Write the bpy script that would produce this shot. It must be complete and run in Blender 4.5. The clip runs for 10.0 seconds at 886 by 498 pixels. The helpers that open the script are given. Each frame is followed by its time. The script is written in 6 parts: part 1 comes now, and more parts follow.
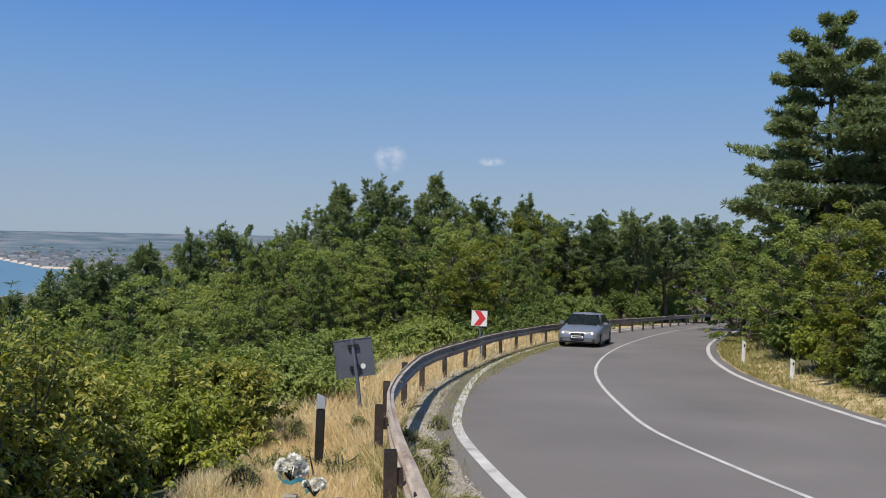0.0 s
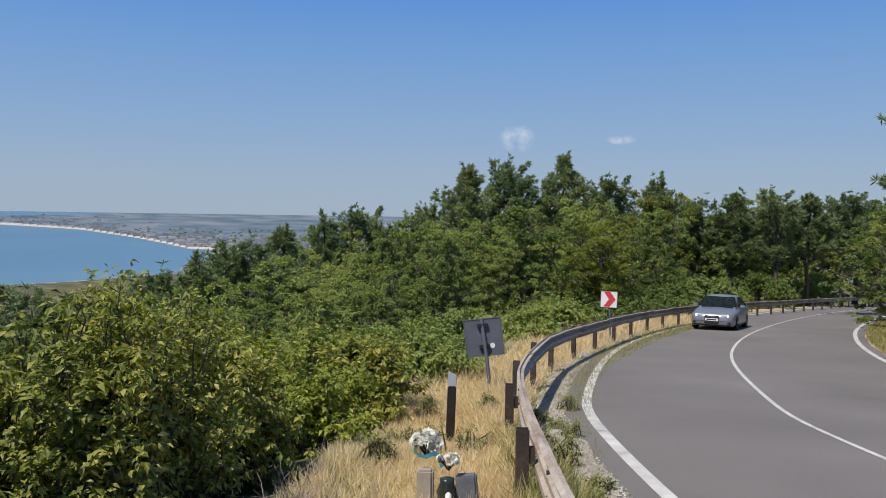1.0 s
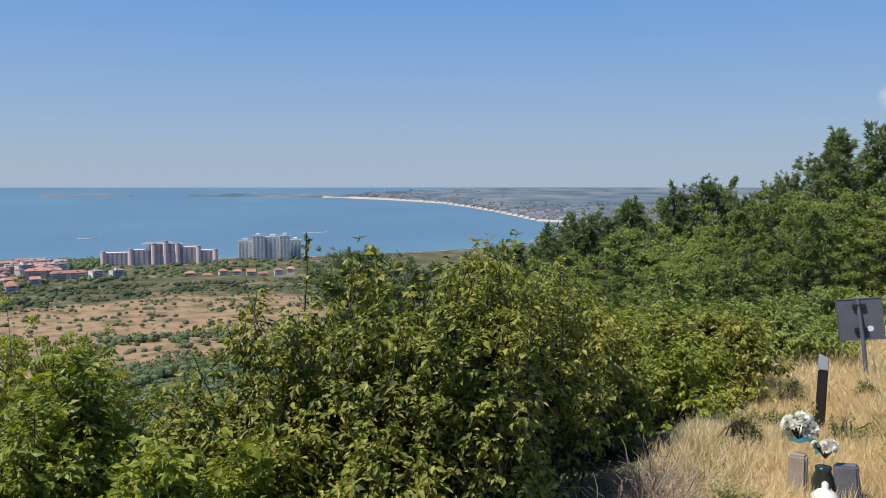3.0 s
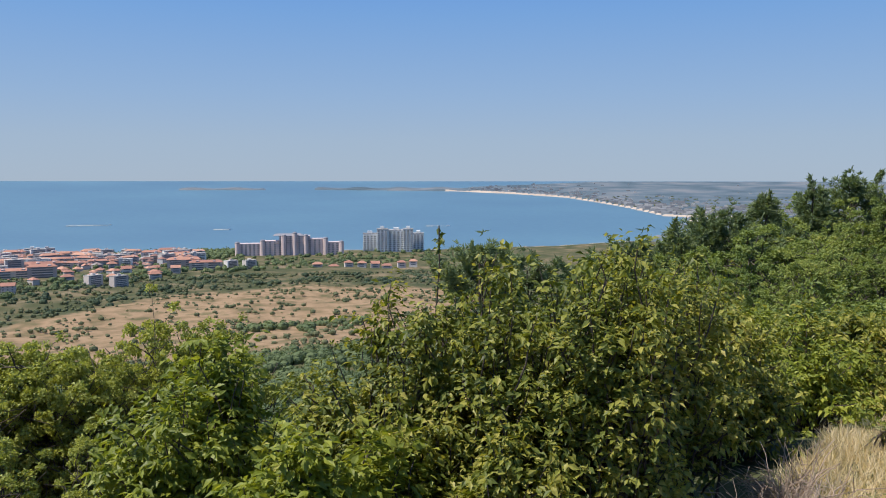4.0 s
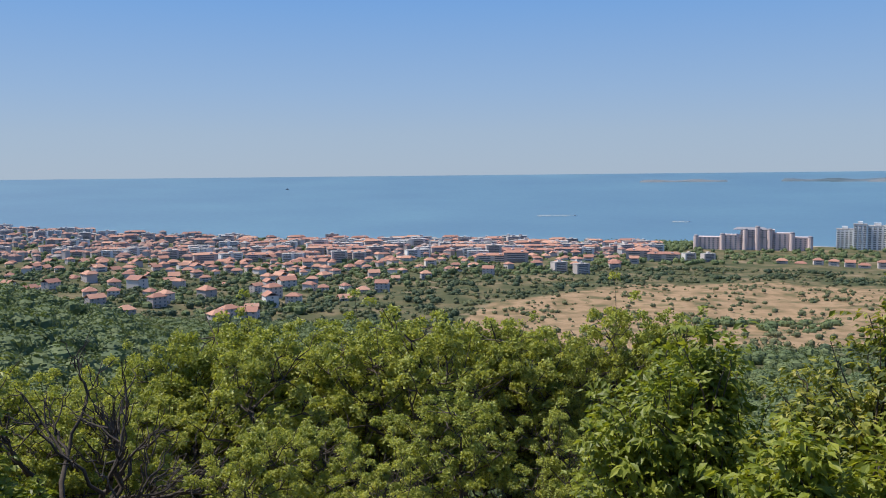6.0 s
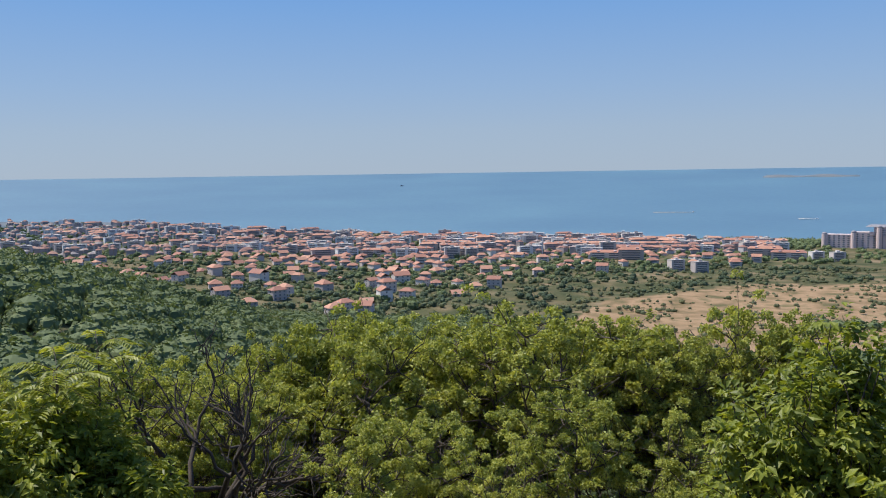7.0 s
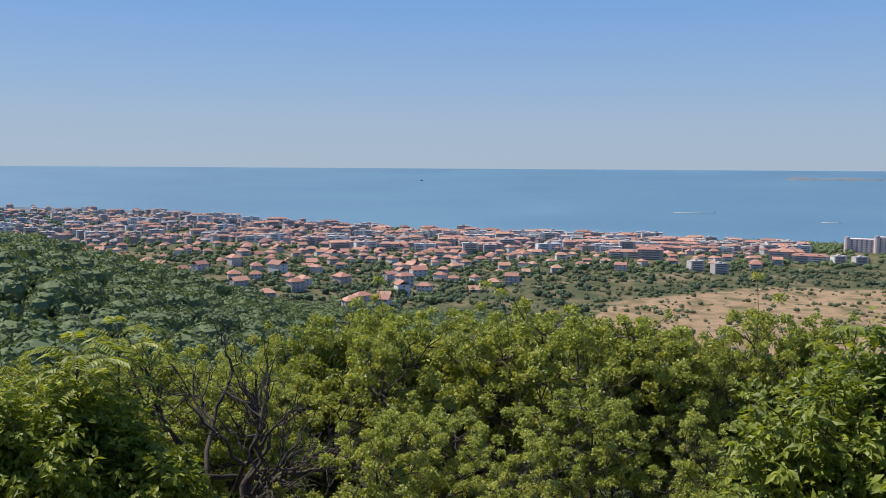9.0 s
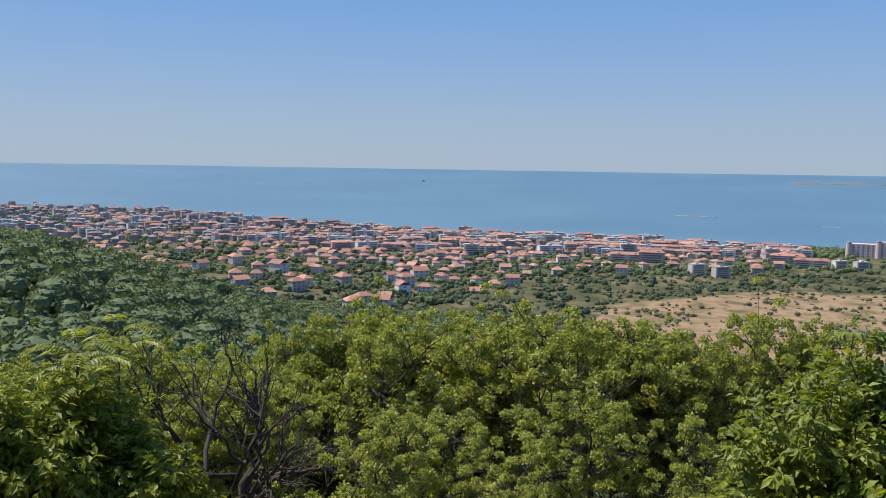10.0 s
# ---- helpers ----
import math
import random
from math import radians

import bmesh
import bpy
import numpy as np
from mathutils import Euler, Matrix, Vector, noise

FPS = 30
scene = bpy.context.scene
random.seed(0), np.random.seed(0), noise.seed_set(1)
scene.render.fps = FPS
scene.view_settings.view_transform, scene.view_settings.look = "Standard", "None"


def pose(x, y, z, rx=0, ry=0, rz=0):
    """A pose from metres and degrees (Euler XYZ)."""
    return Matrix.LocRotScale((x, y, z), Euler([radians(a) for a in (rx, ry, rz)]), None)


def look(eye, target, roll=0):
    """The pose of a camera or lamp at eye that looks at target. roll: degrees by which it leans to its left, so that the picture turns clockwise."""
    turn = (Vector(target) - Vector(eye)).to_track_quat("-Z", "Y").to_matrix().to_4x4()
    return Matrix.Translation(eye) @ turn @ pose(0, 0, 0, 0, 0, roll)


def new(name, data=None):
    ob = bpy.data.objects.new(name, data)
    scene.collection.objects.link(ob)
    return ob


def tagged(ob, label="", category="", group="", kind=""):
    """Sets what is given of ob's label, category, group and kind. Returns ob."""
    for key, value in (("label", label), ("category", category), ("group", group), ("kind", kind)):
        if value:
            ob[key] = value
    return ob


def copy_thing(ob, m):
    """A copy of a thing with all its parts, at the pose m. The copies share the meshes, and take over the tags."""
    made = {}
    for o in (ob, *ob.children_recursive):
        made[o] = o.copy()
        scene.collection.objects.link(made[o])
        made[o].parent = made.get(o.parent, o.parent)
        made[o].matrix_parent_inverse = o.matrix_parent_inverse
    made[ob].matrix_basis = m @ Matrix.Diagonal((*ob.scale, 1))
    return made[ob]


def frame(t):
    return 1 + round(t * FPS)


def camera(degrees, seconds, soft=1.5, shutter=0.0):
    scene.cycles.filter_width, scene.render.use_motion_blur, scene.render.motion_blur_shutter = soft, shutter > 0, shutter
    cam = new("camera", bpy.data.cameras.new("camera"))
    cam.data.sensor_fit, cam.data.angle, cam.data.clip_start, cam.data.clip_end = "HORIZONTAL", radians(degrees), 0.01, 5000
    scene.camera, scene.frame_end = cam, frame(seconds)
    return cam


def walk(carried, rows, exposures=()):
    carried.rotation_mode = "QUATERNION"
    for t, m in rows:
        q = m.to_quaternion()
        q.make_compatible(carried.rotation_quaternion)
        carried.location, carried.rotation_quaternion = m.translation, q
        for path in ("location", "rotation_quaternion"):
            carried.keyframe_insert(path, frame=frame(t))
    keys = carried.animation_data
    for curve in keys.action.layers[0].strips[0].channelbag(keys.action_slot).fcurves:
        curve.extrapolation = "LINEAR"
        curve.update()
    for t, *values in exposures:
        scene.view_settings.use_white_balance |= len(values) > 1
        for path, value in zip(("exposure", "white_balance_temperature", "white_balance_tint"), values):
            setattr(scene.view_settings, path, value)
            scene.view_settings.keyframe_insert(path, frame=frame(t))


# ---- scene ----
cam = camera(55.64, 10.0, soft=1.0)
EYE = 1.7
ROWS = [
    (0, -0.000, 0.000, -0.000, -1.47, -0.69, -1.09),
    (0.5, -0.013, -0.029, 0.001, 2.15, -1.30, -0.99),
    (1, -0.036, -0.046, -0.002, 7.17, -2.17, -0.80),
    (1.5, -0.054, -0.074, -0.002, 11.26, -3.18, -0.66),
    (2, -0.079, -0.109, -0.002, 17.63, -3.58, -0.32),
    (2.5, -0.111, -0.129, -0.005, 23.95, -3.94, -0.14),
    (3, -0.133, -0.164, -0.010, 30.45, -4.19, 0.01),
    (3.2, -0.145, -0.173, -0.006, 32.12, -4.31, -0.05),
    (4.3, -0.200, -0.208, -0.009, 40.93, -4.59, -0.14),
    (4.5, -0.204, -0.222, -0.014, 42.43, -4.55, -0.28),
    (5, -0.226, -0.275, -0.020, 51.01, -4.67, -0.16),
    (5.5, -0.252, -0.325, -0.035, 61.32, -4.92, 0.15),
    (6, -0.294, -0.359, -0.046, 69.32, -5.00, 0.58),
    (6.2, -0.315, -0.371, -0.052, 71.92, -5.01, 0.78),
    (7.3, -0.409, -0.409, -0.104, 77.41, -5.22, 0.72),
    (7.5, -0.420, -0.415, -0.107, 77.54, -5.25, 0.62),
    (8, -0.426, -0.424, -0.103, 77.87, -5.39, 0.35),
    (8.5, -0.422, -0.424, -0.104, 78.10, -5.43, 0.06),
    (9, -0.409, -0.422, -0.104, 78.35, -5.47, -0.35),
    (9.5, -0.390, -0.431, -0.105, 78.53, -5.39, -0.71),
    (10, -0.381, -0.418, -0.092, 78.49, -5.41, -0.90),
]
walk(cam, [(t, pose(x, y, EYE + z, 90 + pitch, roll, yaw)) for t, x, y, z, yaw, pitch, roll in ROWS],
     [(0.0, 0.05), (1.0, 0.07), (2.5, 0.14), (4.5, 0.2), (10.0, 0.2)])

# ---- light ----
SUN_AZ, SUN_EL = 145.0, 58.0  # degrees left of +y, degrees up
world = bpy.data.worlds.new("sky")
scene.world = world
world.use_nodes = True
wn, wl = world.node_tree.nodes, world.node_tree.links
sky = wn.new("ShaderNodeTexSky")
sky.sky_type, sky.sun_disc = "NISHITA", False
sky.sun_elevation, sky.sun_rotation = radians(SUN_EL), radians(-SUN_AZ)
sky.altitude, sky.air_density, sky.dust_density, sky.ozone_density = 0.0, 1.0, 0.3, 4.0
wn["Background"].inputs["Strength"].default_value = 0.1


def cloud_mask(az, el, width, height, seed):
    """A small torn cloud in the sky, round one direction."""
    c = Vector((-math.sin(radians(az)) * math.cos(radians(el)), math.cos(radians(az)) * math.cos(radians(el)), math.sin(radians(el))))
    right = Vector((math.cos(radians(az)), math.sin(radians(az)), 0))
    geo = wn.new("ShaderNodeTexCoord")

    def along(axis, scale):
        d = wn.new("ShaderNodeVectorMath")
        d.operation = "DOT_PRODUCT"
        wl.new(geo.outputs["Generated"], d.inputs[0])
        d.inputs[1].default_value = axis
        m = wn.new("ShaderNodeMath")
        m.operation = "MULTIPLY_ADD"
        wl.new(d.outputs["Value"], m.inputs[0])
        m.inputs[1].default_value, m.inputs[2].default_value = scale, -scale * c.dot(Vector(axis))
        sq = wn.new("ShaderNodeMath")
        sq.operation = "POWER"
        ab = wn.new("ShaderNodeMath")
        ab.operation = "ABSOLUTE"
        wl.new(m.outputs[0], ab.inputs[0])
        wl.new(ab.outputs[0], sq.inputs[0])
        sq.inputs[1].default_value = 2
        return sq
    a, b = along(right, 1 / width), along((0, 0, 1), 1 / height)
    front = wn.new("ShaderNodeVectorMath")
    front.operation = "DOT_PRODUCT"
    wl.new(geo.outputs["Generated"], front.inputs[0])
    front.inputs[1].default_value = c
    ahead = wn.new("ShaderNodeMath")
    ahead.operation = "GREATER_THAN"
    wl.new(front.outputs["Value"], ahead.inputs[0])
    add = wn.new("ShaderNodeMath")
    wl.new(a.outputs[0], add.inputs[0])
    wl.new(b.outputs[0], add.inputs[1])
    no = wn.new("ShaderNodeTexNoise")
    no.noise_dimensions = "4D"
    no.inputs["W"].default_value = seed
    no.inputs["Scale"].default_value, no.inputs["Detail"].default_value = 70, 5
    wl.new(geo.outputs["Generated"], no.inputs["Vector"])
    r = wn.new("ShaderNodeMapRange")
    r.inputs["From Min"].default_value, r.inputs["From Max"].default_value = 1.0, 0.0
    wl.new(add.outputs[0], r.inputs["Value"])
    n2 = wn.new("ShaderNodeMapRange")
    n2.inputs["From Min"].default_value, n2.inputs["From Max"].default_value = 0.38, 0.7
    wl.new(no.outputs["Fac"], n2.inputs["Value"])
    mul = wn.new("ShaderNodeMath")
    mul.operation = "MULTIPLY"
    wl.new(r.outputs["Result"], mul.inputs[0])
    wl.new(n2.outputs["Result"], mul.inputs[1])
    mu2 = wn.new("ShaderNodeMath")
    mu2.operation = "MULTIPLY"
    wl.new(mul.outputs[0], mu2.inputs[0])
    wl.new(ahead.outputs[0], mu2.inputs[1])
    return mu2


# summer haze low over the sea
low = wn.new("ShaderNodeTexCoord")
split = wn.new("ShaderNodeSeparateXYZ")
wl.new(low.outputs["Generated"], split.inputs[0])
bank = wn.new("ShaderNodeValToRGB")
SKY_STOPS = ((0.0, (0.37, 0.46, 0.565)), (0.05, (0.345, 0.45, 0.585)), (0.1, (0.285, 0.425, 0.63)), (0.19, (0.185, 0.365, 0.67)), (0.28, (0.095, 0.275, 0.70)))
while len(bank.color_ramp.elements) < len(SKY_STOPS):
    bank.color_ramp.elements.new(0.5)
for e, (at, c) in zip(bank.color_ramp.elements, SKY_STOPS):
    e.position, e.color = at, (*c, 1)
wl.new(split.outputs["Z"], bank.inputs["Fac"])
lift = wn.new("ShaderNodeVectorMath")
lift.operation = "SCALE"
wl.new(bank.outputs["Color"], lift.inputs[0])
lift.inputs["Scale"].default_value = 9.0
thin = wn.new("ShaderNodeMapRange")
thin.inputs["From Min"].default_value, thin.inputs["From Max"].default_value = 0.32, 1.0
thin.inputs["To Min"].default_value, thin.inputs["To Max"].default_value = 0.92, 0.0
wl.new(split.outputs["Z"], thin.inputs["Value"])
hazy = wn.new("ShaderNodeMix")
hazy.data_type = "RGBA"
wl.new(thin.outputs["Result"], hazy.inputs["Factor"])
wl.new(sky.outputs[0], hazy.inputs[6])
wl.new(lift.outputs[0], hazy.inputs[7])
tone = hazy.outputs[2]
for args in ((2.25, 5.4, 0.022, 0.018, 3.0), (-4.7, 5.3, 0.018, 0.006, 7.0)):
    mask = cloud_mask(*args)
    mix = wn.new("ShaderNodeMix")
    mix.data_type = "RGBA"
    wl.new(mask.outputs[0], mix.inputs["Factor"])
    wl.new(tone, mix.inputs[6])
    mix.inputs[7].default_value = (6.0, 6.4, 7.2, 1)
    tone = mix.outputs[2]
cool = wn.new("ShaderNodeMix")
cool.data_type, cool.blend_type = "RGBA", "MULTIPLY"
cool.inputs["Factor"].default_value = 1
wl.new(tone, cool.inputs[6])
cool.inputs[7].default_value = (0.97, 0.99, 1.03, 1)
wl.new(cool.outputs[2], wn["Background"].inputs["Color"])

sun = new("sun", bpy.data.lights.new("sun", "SUN"))
sun.data.energy, sun.data.angle, sun.data.color = 5.0, radians(0.53), (1.0, 0.94, 0.84)
to_sun = Vector((-math.sin(radians(SUN_AZ)) * math.cos(radians(SUN_EL)), math.cos(radians(SUN_AZ)) * math.cos(radians(SUN_EL)), math.sin(radians(SUN_EL))))
sun.matrix_world = look(to_sun * 50, (0, 0, 0))


# ---- materials ----
def material(name, stops, scale=3.0, rough=0.8, bump=0.0, metal=0.0, island=0.0, rand=0.0, fine=12.0, translucent=0.0, spec=0.3, bump_scale=None):
    """A surface whose colour runs over stops by noise at two sizes, mixed with a value per piece (island) or per object (rand)."""
    m = bpy.data.materials.new(name)
    m.use_nodes = True
    n, l = m.node_tree.nodes, m.node_tree.links
    bsdf, out = n["Principled BSDF"], n["Material Output"]
    co = n.new("ShaderNodeTexCoord")
    big, small = n.new("ShaderNodeTexNoise"), n.new("ShaderNodeTexNoise")
    big.inputs["Scale"].default_value, big.inputs["Detail"].default_value = scale, 3
    small.inputs["Scale"].default_value, small.inputs["Detail"].default_value = scale * fine, 4
    for x in (big, small):
        l.new(co.outputs["Object"], x.inputs["Vector"])
    value = n.new("ShaderNodeMix")
    value.inputs["Factor"].default_value = 0.4
    l.new(big.outputs["Fac"], value.inputs["A"])
    l.new(small.outputs["Fac"], value.inputs["B"])
    stretch = n.new("ShaderNodeMapRange")
    stretch.inputs["From Min"].default_value, stretch.inputs["From Max"].default_value = 0.3, 0.7
    l.new(value.outputs["Result"], stretch.inputs["Value"])
    tone = stretch.outputs["Result"]
    for share, node, socket in ((island, "ShaderNodeNewGeometry", "Random Per Island"), (rand, "ShaderNodeObjectInfo", "Random")):
        if share:
            g, mx = n.new(node), n.new("ShaderNodeMix")
            mx.inputs["Factor"].default_value = share
            l.new(tone, mx.inputs["A"])
            l.new(g.outputs[socket], mx.inputs["B"])
            tone = mx.outputs["Result"]
    ramp = n.new("ShaderNodeValToRGB")
    while len(ramp.color_ramp.elements) < len(stops):
        ramp.color_ramp.elements.new(0.5)
    for e, (at, colour) in zip(ramp.color_ramp.elements, stops):
        e.position, e.color = at, (*colour, 1)
    l.new(tone, ramp.inputs["Fac"])
    l.new(ramp.outputs["Color"], bsdf.inputs["Base Color"])
    bsdf.inputs["Roughness"].default_value, bsdf.inputs["Metallic"].default_value = rough, metal
    bsdf.inputs["Specular IOR Level"].default_value = spec
    if bump:
        b = n.new("ShaderNodeBump")
        b.inputs["Strength"].default_value, b.inputs["Distance"].default_value = bump, 0.02
        src = small
        if bump_scale:
            src = n.new("ShaderNodeTexNoise")
            src.inputs["Scale"].default_value, src.inputs["Detail"].default_value = bump_scale, 4
            l.new(co.outputs["Object"], src.inputs["Vector"])
        l.new(src.outputs["Fac"], b.inputs["Height"])
        l.new(b.outputs["Normal"], bsdf.inputs["Normal"])
    if translucent:
        tr, mixer, bright = n.new("ShaderNodeBsdfTranslucent"), n.new("ShaderNodeMixShader"), n.new("ShaderNodeMix")
        bright.data_type, bright.blend_type = "RGBA", "MULTIPLY"
        bright.inputs["Factor"].default_value = 1
        l.new(ramp.outputs["Color"], bright.inputs[6])
        bright.inputs[7].default_value = (1.9, 1.8, 0.8, 1)
        l.new(bright.outputs[2], tr.inputs["Color"])
        mixer.inputs["Fac"].default_value = translucent
        l.new(bsdf.outputs["BSDF"], mixer.inputs[1])
        l.new(tr.outputs["BSDF"], mixer.inputs[2])
        l.new(mixer.outputs["Shader"], out.inputs["Surface"])
    return m


M_ASPHALT = material("asphalt", [(0.0, (0.112, 0.1, 0.092)), (0.4, (0.15, 0.135, 0.125)), (0.7, (0.165, 0.149, 0.138)), (1.0, (0.21, 0.19, 0.175))], 0.3, 0.85, 0.35, fine=160, spec=0.25)
M_PAINT = material("road_paint", [(0.0, (0.24, 0.23, 0.21)), (0.35, (0.43, 0.41, 0.38)), (1.0, (0.62, 0.6, 0.55))], 3, 0.75, 0.2, fine=25)
M_GRAVEL = material("gravel", [(0.0, (0.2, 0.175, 0.145)), (0.5, (0.34, 0.3, 0.25)), (1.0, (0.5, 0.46, 0.4))], 1.2, 0.95, 1.0, fine=40)
M_BUSH_LEAF = material("bush_leaf", [(0.0, (0.034, 0.05, 0.011)), (0.3, (0.11, 0.138, 0.023)), (0.58, (0.26, 0.265, 0.046)), (0.84, (0.44, 0.385, 0.105)), (1.0, (0.36, 0.22, 0.1))], 0.9, 0.5, island=0.55, translucent=0.31, spec=0.35)
M_GREEN_LEAF = material("green_leaf", [(0.0, (0.055, 0.082, 0.012)), (0.5, (0.2, 0.235, 0.03)), (1.0, (0.41, 0.41, 0.065))], 0.8, 0.5, island=0.5, translucent=0.33, spec=0.35)
M_OAK_LEAF = material("oak_leaf", [(0.0, (0.06, 0.082, 0.02)), (0.42, (0.245, 0.28, 0.062)), (0.8, (0.46, 0.455, 0.12)), (1.0, (0.5, 0.42, 0.16))], 0.6, 0.5, island=0.5, rand=0.2, translucent=0.32, spec=0.35)
M_WOOD_LEAF = material("woodland_leaf", [(0.0, (0.05, 0.085, 0.028)), (0.4, (0.13, 0.18, 0.05)), (0.75, (0.26, 0.305, 0.085)), (1.0, (0.42, 0.35, 0.12))], 0.35, 0.55, island=0.35, rand=0.45, translucent=0.32, spec=0.3)
M_YELLOW_LEAF = material("yellowing_leaf", [(0.0, (0.08, 0.125, 0.03)), (0.55, (0.16, 0.19, 0.036)), (0.85, (0.27, 0.24, 0.045)), (1.0, (0.4, 0.28, 0.05))], 0.4, 0.5, island=0.55, translucent=0.42)
M_NEEDLE = material("pine_needle", [(0.0, (0.075, 0.115, 0.06)), (0.5, (0.16, 0.21, 0.105)), (1.0, (0.3, 0.335, 0.165))], 0.5, 0.5, island=0.5, rand=0.3, translucent=0.25)
M_BARK = material("bark", [(0.0, (0.045, 0.035, 0.028)), (0.5, (0.085, 0.068, 0.055)), (1.0, (0.14, 0.115, 0.095))], 3, 0.9, 0.6)
M_DEAD = material("dead_bark", [(0.0, (0.035, 0.028, 0.024)), (0.6, (0.075, 0.06, 0.05)), (1.0, (0.14, 0.12, 0.1))], 3, 0.9, 0.4)
M_STRAW = material("straw", [(0.0, (0.33, 0.235, 0.13)), (0.45, (0.54, 0.435, 0.275)), (0.8, (0.7, 0.6, 0.42)), (1.0, (0.28, 0.27, 0.13))], 0.9, 0.8, island=0.6, translucent=0.3)
M_RAIL = material("weathered_zinc", [(0.0, (0.2, 0.13, 0.09)), (0.4, (0.33, 0.265, 0.21)), (1.0, (0.52, 0.455, 0.385))], 1.3, 0.65, 0.1, metal=0.05)
M_POST = material("rusted_steel", [(0.0, (0.03, 0.024, 0.021)), (0.5, (0.055, 0.042, 0.036)), (1.0, (0.10, 0.08, 0.068))], 3, 0.7, 0.2, metal=0.2)

# ---- the lie of the land ----
SEA_DROP = 135.0
RNG = np.random.default_rng(7)


def lerp_table(x, xs, ys):
    return np.interp(x, xs, ys)


def road_plane(y):
    return -0.4 - 0.068 * np.asarray(y, float)


ROAD_MID = [(26, -60), (16.5, -30), (9.2, -10), (5.3, 3), (3.85, 11), (3.85, 16), (5.2, 25), (8.5, 36), (14.2, 50), (21.2, 64), (30, 78), (46, 98), (70, 122)]


def smooth_line(points, step):
    """A rounded line through points, at even steps."""
    p = np.array(points, float)
    out = []
    for i in range(len(p) - 1):
        a, b, c, d = p[max(i - 1, 0)], p[i], p[i + 1], p[min(i + 2, len(p) - 1)]
        for t in np.linspace(0, 1, 40, endpoint=False):
            out.append(0.5 * (2 * b + (c - a) * t + (2 * a - 5 * b + 4 * c - d) * t ** 2 + (3 * b - a - 3 * c + d) * t ** 3))
    out = np.array(out + [p[-1]])
    s = np.concatenate([[0], np.cumsum(np.linalg.norm(np.diff(out, axis=0), axis=1))])
    k = np.arange(0, s[-1], step)
    return np.stack([np.interp(k, s, out[:, j]) for j in range(out.shape[1])], 1)


ROAD = smooth_line(ROAD_MID, 0.5)
ROAD_T = np.gradient(ROAD, axis=0)
ROAD_T /= np.linalg.norm(ROAD_T, axis=1)[:, None]
ROAD_N = np.stack([-ROAD_T[:, 1], ROAD_T[:, 0]], 1)  # to the left, the valley side


def road_offset(x, y):
    """Signed distance from the road's middle, positive on the valley side."""
    x, y = np.asarray(x, float).ravel(), np.asarray(y, float).ravel()
    best, sign = np.full(x.shape, 1e9), np.ones(x.shape)
    for k in range(0, len(ROAD), 2):
        dx, dy = x - ROAD[k, 0], y - ROAD[k, 1]
        d = dx * dx + dy * dy
        near = d < best
        best[near] = d[near]
        sign[near] = np.sign(dx * ROAD_N[k, 0] + dy * ROAD_N[k, 1])[near]
    return np.sqrt(best) * sign


def azimuth(x, y):
    return np.degrees(np.arctan2(-np.asarray(x, float), np.asarray(y, float)))


def sea_level(r):
    """The sea's height; past 1.8 km it is drawn nearer and lifts towards the horizon, as seen from the hill."""
    r = np.asarray(r, float)
    u = np.clip((r - 1800) / 3000, 0, 0.9999)
    true_r = np.where(r > 1800, 1800 + 3000 * u / (1 - u), r)
    return EYE - SEA_DROP * r / np.maximum(true_r, 1)


SHORE_AZ = [15, 22.5, 25, 31, 40, 60, 78, 90, 98, 106, 130]
SHORE_R = [2900, 2600, 1960, 1760, 1640, 1660, 1790, 2150, 2500, 2700, 2700]
FAR_AZ = [15, 22.5, 24, 27, 30.4, 34, 37.8, 39]
FAR_R = [2790, 2800, 2834, 3280, 3708, 3920, 4072, 4110]


def land_share(az, r):
    """1 on land, 0 in the sea, smooth over the beach."""
    near = np.clip((np.interp(az, SHORE_AZ, SHORE_R) - r) / 40 + 0.5, 0, 1)
    far = np.clip((r - np.interp(az, FAR_AZ, FAR_R)) / 40 + 0.5, 0, 1) * (az < 39) * (r < np.interp(az, [28, 33, 39], [4800, 4500, 4190]))
    spit = ((az >= 37) & (az < 47.5) & (r > 4085 + 10 * (az - 38)) & (r < 4270)) | ((az > 50.6) & (az < 56.0) & (r > 4170) & (r < 4260))
    inland = (az < 22.5) | (az > 150)
    return np.where(inland, 1.0, np.maximum(np.maximum(near, far), spit * 1.0))


DROP_R = [0, 3, 10, 25, 60, 150, 300, 600, 1100, 1400, 1640, 1700]
DROP_Z = [0, -0.7, -4.0, -10.0, -22, -44, -66, -96, -113, -122, -132, -133]


